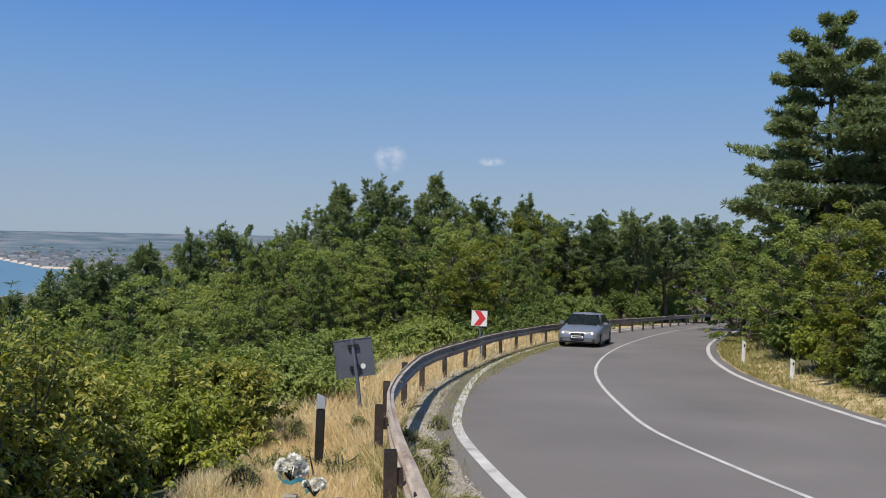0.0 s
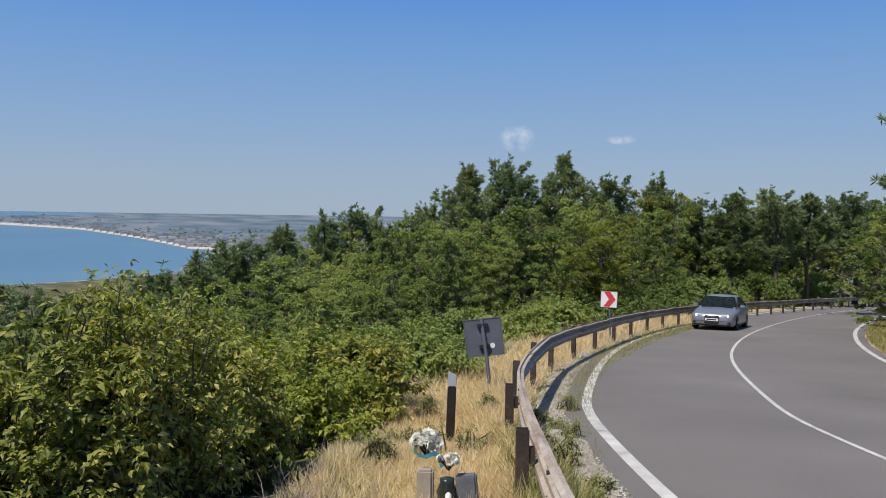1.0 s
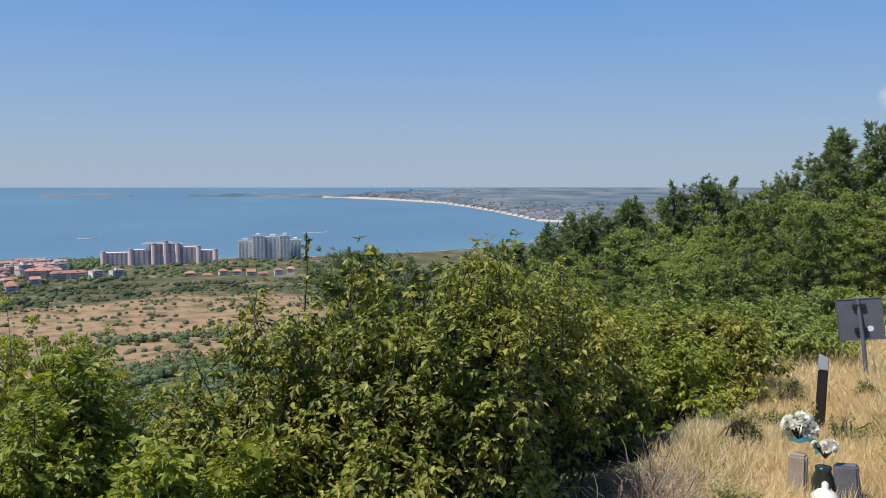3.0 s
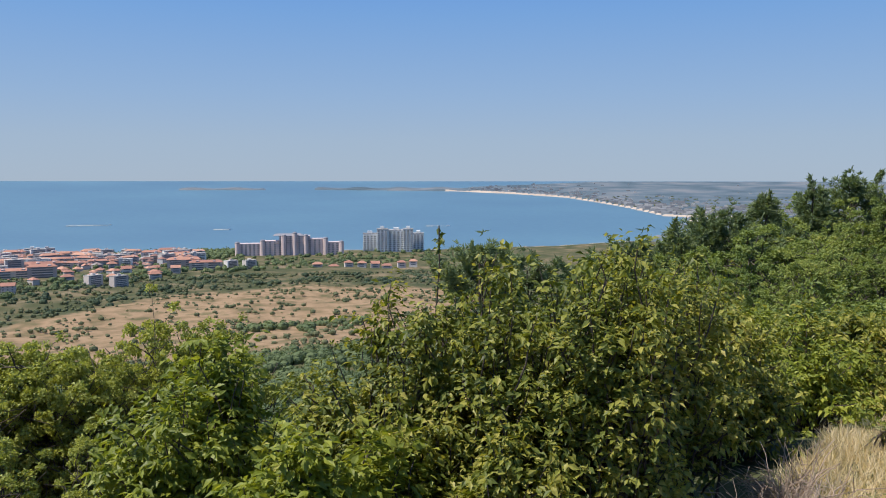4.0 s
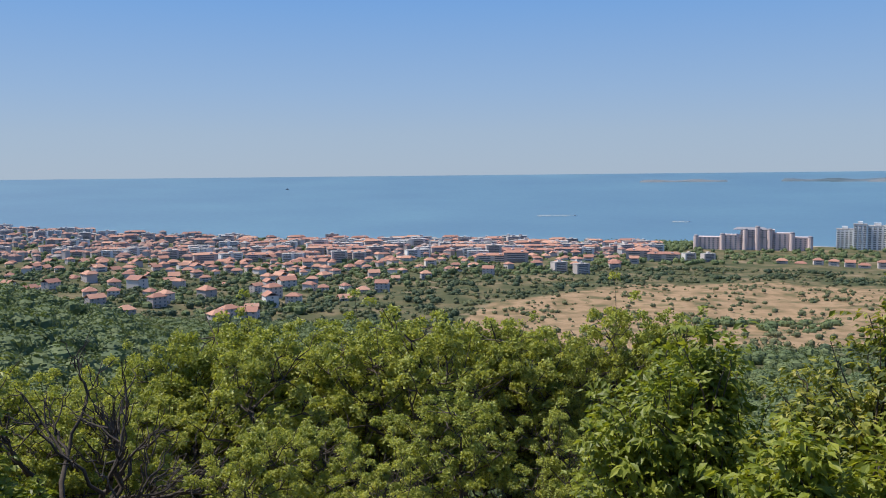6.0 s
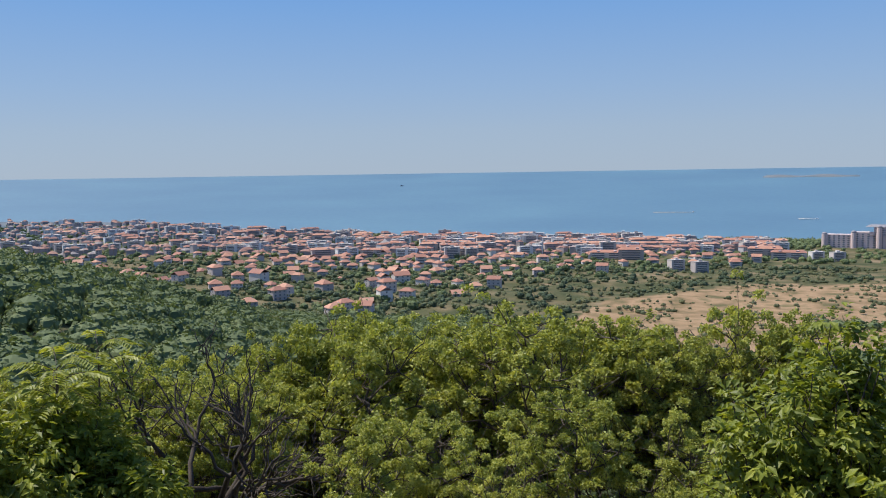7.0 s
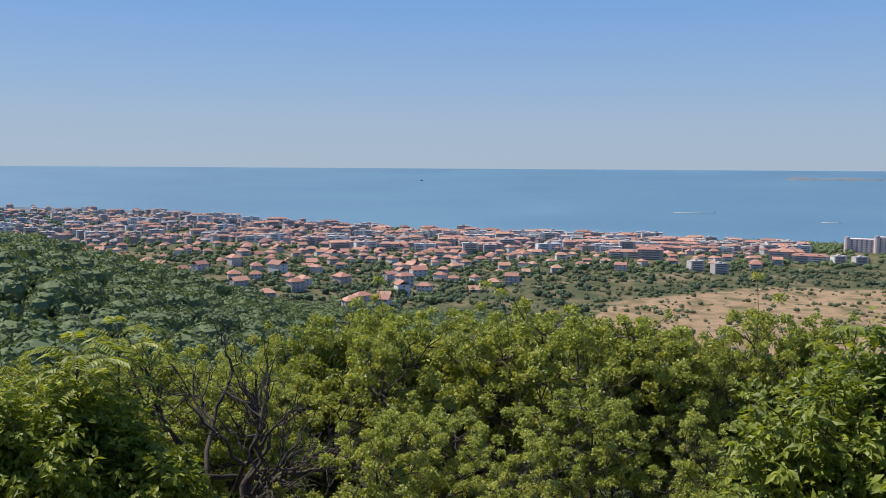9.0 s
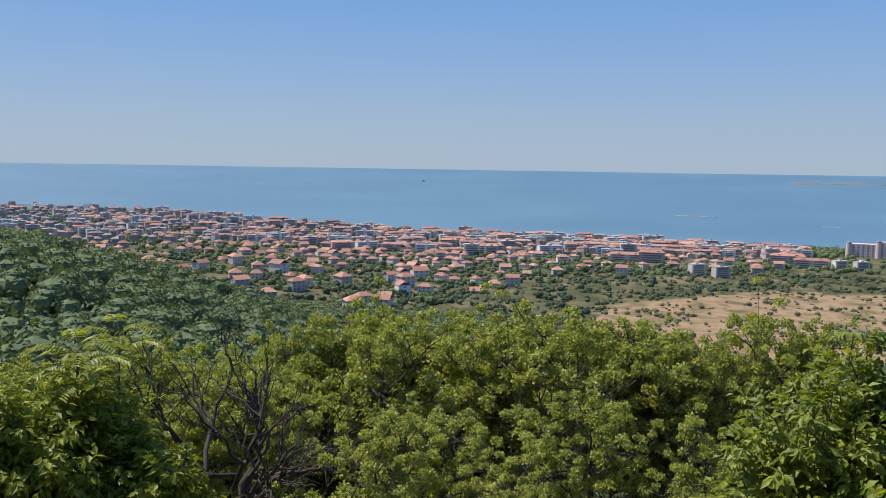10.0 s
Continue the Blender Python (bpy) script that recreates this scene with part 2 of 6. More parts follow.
def height(x, y):
    x, y = np.asarray(x, float), np.asarray(y, float)
    shape = x.shape
    x, y = x.ravel(), y.ravel()
    r, az = np.hypot(x, y), azimuth(x, y)
    off = road_offset(x, y)
    base = road_plane(np.clip(y, -60, 100))
    bank = np.interp(y, [0, 6, 9, 12, 20, 40], [0.44, 0.44, 0.42, 0.25, 0.12, 0.1])
    hump = np.interp(off, [3.9, 4.3, 4.6, 5.0], [0, 1, 1, -0.2]) * np.clip((y - 7.5) / 3, 0, 1) + np.interp(off, [3.9, 4.3], [0, 1]) * (1 - np.clip((y - 7.5) / 3, 0, 1))
    verge = base - 0.06 + bank * hump
    out = np.maximum(off - 6.2, 0)
    valley_r = np.minimum(out * 1.05, r)
    valley = verge + np.interp(valley_r, DROP_R, DROP_Z)
    up = verge + np.interp(-off, [0, 5.0, 7, 14, 40, 200], [0, 0, 0.35, 2.0, 6.0, 14.0])
    z = np.where(off > 0, valley, up)
    # towards the wooded shoulder ahead the slope is gentler
    ahead = np.clip((22 - az) / 14, 0, 1) * np.clip((az + 60) / 20, 0, 1)
    gentle = verge + np.interp(out, [0, 5, 30, 80, 200, 500, 1000], [0, -0.7, -4.5, -10, -40, -90, -120])
    z = np.where(off > 0, z * (1 - ahead) + gentle * ahead, z)
    # a wooded spur on the far left of the slope
    spur = np.exp(-((r - 330) / 170) ** 2) * np.interp(az, [83, 88, 91, 98, 106, 120, 150, 170], [0, 6, 14, 26, 39, 46, 40, 0])
    z = z + spur
    # unevenness, larger with distance
    wob = np.sin(x / 23 + 1.3) * np.sin(y / 31) + 0.6 * np.sin(x / 9.1 - y / 12.7)
    z = z + wob * np.interp(out, [0, 4, 40, 300], [0, 0.02, 0.5, 2.0]) * (off > 0)
    # the plain and the shore
    s = sea_level(r)
    land = land_share(az, r)
    low = s + np.interp(r, [1500, 2500, 3500, 4300, 4800], [3, 4, 5, 7, 0.5])
    spit = (az > 37) & (r > 4000)
    low = np.where(spit, s + 5 + 3 * np.sin(az * 2.3), low)
    far = np.clip((r - 1350) / 350, 0, 1)
    z = np.where(r > 1350, np.maximum(z, low) * (1 - far) + low * far, z)
    z = np.where((r > 1200) & (az > 15) & (az < 150), s - 6 + (z - s + 6) * land, z)
    return z.reshape(shape)


def ground_z(x, y):
    return float(height(np.array([x]), np.array([y]))[0])


def mesh_from(name, verts, faces, mats, smooth=True, index=None):
    """A mesh out of arrays; faces has one width."""
    me = bpy.data.meshes.new(name)
    faces = np.asarray(faces, np.int32)
    k = faces.shape[1]
    me.vertices.add(len(verts))
    me.vertices.foreach_set("co", np.asarray(verts, np.float32).ravel())
    me.loops.add(faces.size)
    me.loops.foreach_set("vertex_index", faces.ravel())
    me.polygons.add(len(faces))
    me.polygons.foreach_set("loop_start", np.arange(0, faces.size, k, dtype=np.int32))
    me.polygons.foreach_set("loop_total", np.full(len(faces), k, np.int32))
    me.polygons.foreach_set("use_smooth", np.full(len(faces), smooth))
    for m in mats if isinstance(mats, (list, tuple)) else [mats]:
        me.materials.append(m)
    if index is not None:
        me.polygons.foreach_set("material_index", np.asarray(index, np.int32))
    me.update(calc_edges=True)
    me.validate()
    return me


def under(ob, parent):
    if parent is not None:
        ob.parent = parent
    return ob


def part(name, bm, mat, parent=None, label="", smooth=False):
    """Links a bmesh as one mesh object under a thing or part."""
    me = bpy.data.meshes.new(name)
    bm.to_mesh(me)
    bm.free()
    me.materials.append(mat)
    for p in me.polygons:
        p.use_smooth = smooth
    return tagged(under(new(name, me), parent), label)


def array_part(name, verts, faces, mat, parent=None, label="", smooth=True):
    return tagged(under(new(name, mesh_from(name, verts, faces, mat, smooth)), parent), label)


def box_bm(bm, lo, hi, m=None, bevel=0.0):
    g = bmesh.ops.create_cube(bm, size=1)["verts"]
    lo, hi = Vector(lo), Vector(hi)
    for v in g:
        v.co = Vector([lo[i] + (v.co[i] + 0.5) * (hi[i] - lo[i]) for i in range(3)])
    if bevel:
        es = {e for v in g for e in v.link_edges}
        g = bmesh.ops.bevel(bm, geom=list(es), offset=bevel, segments=2, affect="EDGES")["verts"]
    if m is not None:
        bmesh.ops.transform(bm, matrix=m, verts=list(g))
    return bm


def box(lo, hi, m=None, bevel=0.0):
    return box_bm(bmesh.new(), lo, hi, m, bevel)


def at_polar(az, d):
    return -math.sin(radians(az)) * d, math.cos(radians(az)) * d


# ---- ground and sea ----
def ground_material():
    m = bpy.data.materials.new("hillside")
    m.use_nodes = True
    n, l = m.node_tree.nodes, m.node_tree.links
    bsdf = n["Principled BSDF"]
    bsdf.inputs["Roughness"].default_value, bsdf.inputs["Specular IOR Level"].default_value = 0.95, 0.1
    co = n.new("ShaderNodeTexCoord")

    def noise_tex(scale, detail=5):
        t = n.new("ShaderNodeTexNoise")
        t.inputs["Scale"].default_value, t.inputs["Detail"].default_value = scale, detail
        l.new(co.outputs["Object"], t.inputs["Vector"])
        return t

    def ramp(src, stops):
        r = n.new("ShaderNodeValToRGB")
        while len(r.color_ramp.elements) < len(stops):
            r.color_ramp.elements.new(0.5)
        for e, (at, c) in zip(r.color_ramp.elements, stops):
            e.position, e.color = at, (*c, 1)
        l.new(src, r.inputs["Fac"])
        return r.outputs["Color"]
    scrub = ramp(noise_tex(0.03).outputs["Fac"], [(0.3, (0.055, 0.068, 0.032)), (0.45, (0.085, 0.088, 0.044)), (0.58, (0.14, 0.12, 0.066)), (0.72, (0.23, 0.175, 0.112))])
    field = ramp(noise_tex(0.045, 8).outputs["Fac"], [(0.32, (0.12, 0.11, 0.055)), (0.45, (0.235, 0.165, 0.095)), (0.58, (0.325, 0.222, 0.135)), (0.72, (0.16, 0.135, 0.07))])
    straw = ramp(noise_tex(3.0, 6).outputs["Fac"], [(0.3, (0.28, 0.2, 0.10)), (0.5, (0.43, 0.325, 0.175)), (0.7, (0.54, 0.43, 0.25))])
    sand = ramp(noise_tex(0.01).outputs["Fac"], [(0.3, (0.42, 0.34, 0.28)), (0.7, (0.52, 0.43, 0.35))])
    # far plain and spits: distance haze is put into this blue-grey ground colour
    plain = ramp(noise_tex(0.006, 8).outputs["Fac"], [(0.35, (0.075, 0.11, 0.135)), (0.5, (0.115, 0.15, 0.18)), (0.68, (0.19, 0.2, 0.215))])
    tone = scrub
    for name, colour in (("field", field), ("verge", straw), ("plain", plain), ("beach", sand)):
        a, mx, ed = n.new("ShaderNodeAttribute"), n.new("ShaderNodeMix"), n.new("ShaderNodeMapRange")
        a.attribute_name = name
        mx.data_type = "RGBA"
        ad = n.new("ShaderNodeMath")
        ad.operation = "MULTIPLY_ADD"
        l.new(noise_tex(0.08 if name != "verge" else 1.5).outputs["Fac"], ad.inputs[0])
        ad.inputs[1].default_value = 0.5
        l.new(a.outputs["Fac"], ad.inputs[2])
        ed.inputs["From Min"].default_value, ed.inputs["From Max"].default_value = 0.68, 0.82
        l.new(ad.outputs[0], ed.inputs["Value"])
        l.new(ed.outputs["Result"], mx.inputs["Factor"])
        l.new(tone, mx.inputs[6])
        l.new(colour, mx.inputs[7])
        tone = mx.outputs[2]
    l.new(tone, bsdf.inputs["Base Color"])
    b = n.new("ShaderNodeBump")
    b.inputs["Strength"].default_value, b.inputs["Distance"].default_value = 0.6, 0.05
    l.new(noise_tex(14).outputs["Fac"], b.inputs["Height"])
    l.new(b.outputs["Normal"], bsdf.inputs["Normal"])
    return m


FIELD_AZ = [38, 42, 48, 55, 60, 66, 68, 70]
FIELD_NEAR = [600, 480, 420, 390, 382, 372, 380, 430]
FIELD_FAR = [880, 930, 950, 910, 810, 720, 600, 460]


def build_ground():
    azs = np.radians(np.concatenate([np.arange(-42, 126, 0.4), np.arange(126, 318, 6.0)]))
    rs = np.concatenate([[0.3, 0.8], np.geomspace(1.4, 1300, 190), np.linspace(1310, 4780, 210)])
    R, A = np.meshgrid(rs, azs, indexing="ij")
    X, Y = -np.sin(A) * R, np.cos(A) * R
    Z = height(X, Y)
    nr, na = R.shape
    i, j = np.meshgrid(np.arange(nr - 1), np.arange(na), indexing="ij")
    k = (j + 1) % na
    faces = np.stack([i * na + j, (i + 1) * na + j, (i + 1) * na + k, i * na + k], -1).reshape(-1, 4)[:, ::-1]
    verts = np.stack([X, Y, Z], -1).reshape(-1, 3)
    centre = len(verts)
    me = mesh_from("ground", verts, faces, ground_material())
    r, az = R.ravel(), np.degrees(A.ravel())
    az = np.where(az > 180, az - 360, az)
    off = road_offset(verts[:, 0], verts[:, 1])
    near, far = np.interp(az, FIELD_AZ, FIELD_NEAR), np.interp(az, FIELD_AZ, FIELD_FAR)
    inside = np.minimum(r - near, far - r) / 60
    field = np.where((az > 36) & (az < 71), np.clip(inside * 0.5 + 0.45, 0, 1), 0)
    verge = np.clip((6.8 - np.abs(off)) / 2.0, 0, 1) * (r < 120)
    land = land_share(az, r)
    rim_near = np.abs(r - np.interp(az, SHORE_AZ, SHORE_R)) < 26
    rim_far = (r - np.interp(az, FAR_AZ, FAR_R) < 34) & (r - np.interp(az, FAR_AZ, FAR_R) > -30) & (az < 38.6)
    beach = ((rim_near & (az > 20) & (az < 60)) | (rim_far & (az > 18))) * 1.0
    # past 1750 m the ground takes the colour with the haze painted in
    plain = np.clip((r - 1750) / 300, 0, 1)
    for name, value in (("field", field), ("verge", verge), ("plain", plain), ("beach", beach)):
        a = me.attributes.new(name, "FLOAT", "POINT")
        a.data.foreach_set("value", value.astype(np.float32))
    return tagged(new("ground", me), "dry grassy hillside falling to scrub, fields and shore", "ground", kind="structure")


def build_sea():
    azs = np.radians(np.arange(14, 170, 0.5))
    rs = np.concatenate([np.linspace(1150, 1800, 14), np.linspace(1850, 4800, 70)])
    R, A = np.meshgrid(rs, azs, indexing="ij")
    nr, na = R.shape
    i, j = np.meshgrid(np.arange(nr - 1), np.arange(na - 1), indexing="ij")
    faces = np.stack([i * na + j, i * na + j + 1, (i + 1) * na + j + 1, (i + 1) * na + j], -1).reshape(-1, 4)
    verts = np.stack([-np.sin(A) * R, np.cos(A) * R, sea_level(R)], -1).reshape(-1, 3)
    m = material("sea_water", [(0.0, (0.076, 0.152, 0.224)), (0.5, (0.09, 0.178, 0.248)), (1.0, (0.108, 0.208, 0.272))], 0.002, 0.5, 0.15, fine=30, spec=0.5, bump_scale=0.05)
    return tagged(new("sea", mesh_from("sea", verts, faces, m)), "calm blue sea filling the wide bay", "sea", kind="structure")


build_ground()
build_sea()


# ---- the road ----
def strip(a, b, lift, k0=0, k1=None, wobble=0.0, cols=2):
    """A ribbon along the road from offset a to offset b; a and b may be functions of the step."""
    k1 = len(ROAD) if k1 is None else k1
    ks = np.arange(k0, k1)
    rows = []
    for c in range(cols):
        f = c / (cols - 1)
        o = np.array([(a(k) if callable(a) else a) * (1 - f) + (b(k) if callable(b) else b) * f for k in ks])
        if wobble:
            o = o + wobble * (np.sin(ks * 1.7 + c) + np.sin(ks * 0.63 + 2 * c))
        p = ROAD[ks] + ROAD_N[ks] * o[:, None]
        rows.append(np.column_stack([p, road_plane(np.clip(p[:, 1], -60, 100)) + lift]))
    v = np.stack(rows, 1)
    n = len(ks)
    i, j = np.meshgrid(np.arange(n - 1), np.arange(cols - 1), indexing="ij")
    f = np.stack([i * cols + j, i * cols + j + 1, (i + 1) * cols + j + 1, (i + 1) * cols + j], -1).reshape(-1, 4)
    return v.reshape(-1, 3), f


def inner_edge(k):
    return -float(np.interp(ROAD[k, 1], [0, 14, 25, 40], [4.3, 4.3, 4.0, 3.7]))


def build_road():
    v, f = strip(3.55, lambda k: inner_edge(k) - 0.35, 0.0, wobble=0.02, cols=8)
    road = tagged(new("road", mesh_from("road", v, f, M_ASPHALT)), "worn grey asphalt road bending through the trees", "road", kind="structure")
    for name, a, b in (("edge_line", 3.12, 2.96), ("centre_line", -0.055, -0.135), ("edge_line", lambda k: inner_edge(k) + 0.075, lambda k: inner_edge(k) - 0.075)):
        v, f = strip(a, b, 0.005)
        array_part(name, v, f, M_PAINT, road, "worn white painted line")
    v, f = strip(3.9, 3.46, 0.006, wobble=0.06, cols=4)
    tagged(new("gravel_shoulder", mesh_from("gravel_shoulder", v, f, M_GRAVEL)), "pale gravel shoulder beside the asphalt", "shoulder", kind="structure")
    return road


build_road()


# ---- growing things ----
def unit(v):
    return v / np.maximum(np.linalg.norm(v, axis=-1, keepdims=True), 1e-9)


def leaves(points, axes, normals, length, width, folded=False):
    """Leaf blades at points along axes. A folded blade has a midrib, a plain one is a kite."""
    n = len(points)
    axes = unit(axes)
    side = unit(np.cross(axes, normals))
    up = np.cross(side, axes)
    L, W = np.broadcast_to(length, n)[:, None], np.broadcast_to(width, n)[:, None]
    base, tip = points, points + axes * L - up * L * 0.12
    mid = points + axes * L * 0.45
    l, r = mid - side * W / 2 + up * W * 0.18, mid + side * W / 2 + up * W * 0.18
    if folded:
        v = np.stack([base, mid, tip, l, r], 1).reshape(-1, 3)
        o = np.arange(n)[:, None] * 5
        f = np.concatenate([o + [0, 1, 3], o + [1, 2, 3], o + [0, 4, 1], o + [1, 4, 2]], 0)
    else:
        v = np.stack([base, r, tip, l], 1).reshape(-1, 3)
        f = np.arange(n)[:, None] * 4 + [0, 1, 2, 3]
    return v, f


def tubes(lines, sides=5):
    """Tapered branches; each line is (points, first radius, last radius)."""
    vs, fs, at = [], [], 0
    for pts, r0, r1 in lines:
        pts = np.asarray(pts, float)
        n = len(pts)
        d = unit(np.gradient(pts, axis=0))
        ref = np.where(np.abs(d[:, 2:3]) > 0.9, np.array([[1.0, 0, 0]]), np.array([[0, 0, 1.0]]))
        a = unit(np.cross(d, ref))
        b = np.cross(d, a)
        rad = np.linspace(r0, r1, n)[:, None]
        ang = np.arange(sides) * 2 * math.pi / sides
        ring = pts[:, None] + rad[:, None] * (a[:, None] * np.cos(ang)[None, :, None] + b[:, None] * np.sin(ang)[None, :, None])
        vs.append(ring.reshape(-1, 3))
        i, j = np.meshgrid(np.arange(n - 1), np.arange(sides), indexing="ij")
        k = (j + 1) % sides
        fs.append(np.stack([i * sides + j, i * sides + k, (i + 1) * sides + k, (i + 1) * sides + j], -1).reshape(-1, 4) + at)
        at += n * sides
    return np.concatenate(vs), np.concatenate(fs)


def bend(a, b, n, rng, sag=0.0, jitter=0.05):
    t = np.linspace(0, 1, n)[:, None]
    a, b = np.asarray(a, float), np.asarray(b, float)
    p = a + (b - a) * t
    size = np.linalg.norm(b - a)
    p[1:-1] += rng.normal(0, jitter * size, (n - 2, 3))
    p[:, 2] += sag * size * np.sin(np.pi * t[:, 0])
    return p


TOPS = {}  # height of the highest leaves of each kind of tree


def broadleaf(name, seed, tall, wide, leaf, count, mat, clear=0.25, label="", spread=0.11):
    """A broadleaved tree at the origin: trunk with limbs, and a crown of leaf clusters."""
    rng = np.random.default_rng(seed)
    root = new(name)
    lines, ends = [], []
    lean = rng.normal(0, 0.04, 2) * tall
    top = np.array([lean[0], lean[1], tall * 0.82])
    trunk = bend((0, 0, -0.4), top, 8, rng, jitter=0.012)
    lines.append((trunk, 0.022 * tall, 0.004 * tall))
    limbs = 16
    for k in range(limbs):
        f = clear + (0.97 - clear) * (k + rng.random()) / limbs
        start = trunk[0] + (top - trunk[0]) * f
        ang = k * 2.4 + rng.normal(0, 0.4)
        reach = wide * (0.42 + 0.58 * math.sin(math.pi * min(1, 0.25 + 0.7 * (f - clear) / (1 - clear)))) * rng.uniform(0.75, 1.12)
        rise = tall * rng.uniform(0.08, 0.26)
        end = start + np.array([math.cos(ang) * reach, math.sin(ang) * reach, rise])
        limb = bend(start, end, 6, rng, -0.05, 0.07)
        lines.append((limb, 0.009 * tall * (1.1 - 0.6 * f), 0.002 * tall))
        for q in range(9):
            g = rng.uniform(0.3, 1.0)
            s = limb[int(g * 5)]
            e = s + rng.normal(0, 1, 3) * np.array([0.3, 0.3, 0.32]) * wide * (1.15 - 0.4 * g) + np.array([0, 0, 0.05 * tall])
            lines.append((bend(s, e, 4, rng, 0.05), 0.0028 * tall, 0.001 * tall))
            ends.append(e)
    ends = np.array(ends + [top + np.array([0, 0, 0.12 * tall]), top])
    v, f = tubes(lines)
    array_part("trunk", v, f, M_BARK, root, "dark bark")
    own = rng.uniform(0.4, 1.6, len(ends))
    owner = np.repeat(np.arange(len(ends)), np.maximum((own * count / own.sum()).astype(int), 6))
    n = len(owner)
    # each cluster is a flattened puff of leaves whose blades face outwards
    u = unit(rng.normal(0, 1, (n, 3)))
    u[:, 2] = np.where(u[:, 2] < -0.3, -u[:, 2], u[:, 2])
    size_of = wide * spread * (0.6 + 0.4 * own)
    pts = ends[owner] + u * (rng.random(n) ** 0.45 * size_of[owner])[:, None] * np.array([1, 1, 0.95])
    nor = unit(0.55 * u + np.array([0, 0, 0.45]) + rng.normal(0, 0.6, (n, 3)))
    ax = np.cross(nor, rng.normal(0, 1, (n, 3))) + 0.3 * u
    size = leaf * rng.uniform(0.6, 1.35, n)
    v, f = leaves(pts, ax, nor, size, size * 0.72)
    array_part("crown", v, f, mat, root, "", smooth=False)
    TOPS[root.name] = float(np.quantile(v[:, 2], 0.997))
    return tagged(root, label, "tree")


def pine(name, seed, tall, wide, whorls, tufts, label="", clear=0.25, blades=11, needle=0.3, sparse=1.0, limbs=6, lift=(0.02, 0.3), puff=0.0, profile=((0.0, 0.75), (0.3, 1.0), (0.7, 0.55), (1.0, 0.12))):
    """A black pine: straight trunk, level whorls of limbs that lift at the tips, and tufts of needles."""
    rng = np.random.default_rng(seed)
    root = new(name)
    lines = [(bend((0, 0, -0.4), (rng.normal(0, 0.02) * tall, rng.normal(0, 0.02) * tall, tall * 0.98), 9, rng, jitter=0.006), 0.018 * tall, 0.003 * tall)]
    trunk = lines[0][0]
    spots, dirs = [], []
    for w in range(whorls):
        f = clear + (0.985 - clear) * (w / (whorls - 1)) ** 0.9
        k = f * 8
        i0 = min(int(k), 7)
        start = trunk[i0] + (trunk[i0 + 1] - trunk[i0]) * (k - i0)
        shape = float(np.interp((f - clear) / (1 - clear), [q[0] for q in profile], [q[1] for q in profile])) * rng.uniform(0.75, 1.15)
        n = limbs if f < 0.9 else 4
        for b in range(n):
            if rng.random() > 0.9 * sparse:
                continue
            ang = b * 2 * math.pi / n + w * 1.1 + rng.normal(0, 0.25)
            reach = wide * shape * rng.uniform(0.6, 1.12)
            end = start + np.array([math.cos(ang) * reach, math.sin(ang) * reach, reach * rng.uniform(lift[0], lift[1]) + 0.02 * tall])
            limb = bend(start, end, 6, rng, -0.08, 0.025)
            lines.append((limb, 0.0045 * tall * (1.1 - f * 0.8), 0.0012 * tall))
            m = max(4, int(tufts * (0.3 + shape)))
            g = rng.uniform(0.32, 1.0, m) ** 0.75
            base = np.stack([np.interp(g * 5, np.arange(6), limb[:, c]) for c in range(3)], 1)
            out = np.array([math.cos(ang), math.sin(ang), 0])
            side = np.array([-out[1], out[0], 0])
            lat = rng.normal(0, 0.16, m)[:, None] * reach * (1.1 - 0.3 * g[:, None])
            p = base + side * lat + np.array([0, 0, 1]) * (rng.random(m)[:, None] * 0.03 * tall ** 0.6 + 0.04 * np.abs(lat))
            p[:, 2] += np.abs(rng.normal(0, 1, m)) * puff * g
            spots.append(p)
            dirs.append(out * 0.7 + side * np.sign(lat) * 0.4 + np.array([0, 0, 0.75]) + rng.normal(0, 0.2, (m, 3)))
    spots.append(trunk[-1:] + np.array([[0, 0, 0.01 * tall]]))
    dirs.append(np.array([[0, 0, 1.0]]))
    p, d = np.concatenate(spots), unit(np.concatenate(dirs))
    v, f = tubes(lines)
    array_part("trunk", v, f, M_BARK, root, "brown scaly bark")
    n = len(p)
    P, D = np.repeat(p, blades, 0), np.repeat(d, blades, 0)
    ax = unit(D * 0.9 + rng.normal(0, 0.62, (n * blades, 3)))
    size = needle * rng.uniform(0.7, 1.25, n * blades)
    v, f = leaves(P - ax * 0.02, ax, rng.normal(0, 1, (n * blades, 3)), size, size * 0.2)
    array_part("crown", v, f, M_NEEDLE, root, "", smooth=False)
    TOPS[root.name] = float(v[:, 2].max())
    return tagged(root, label, "tree")


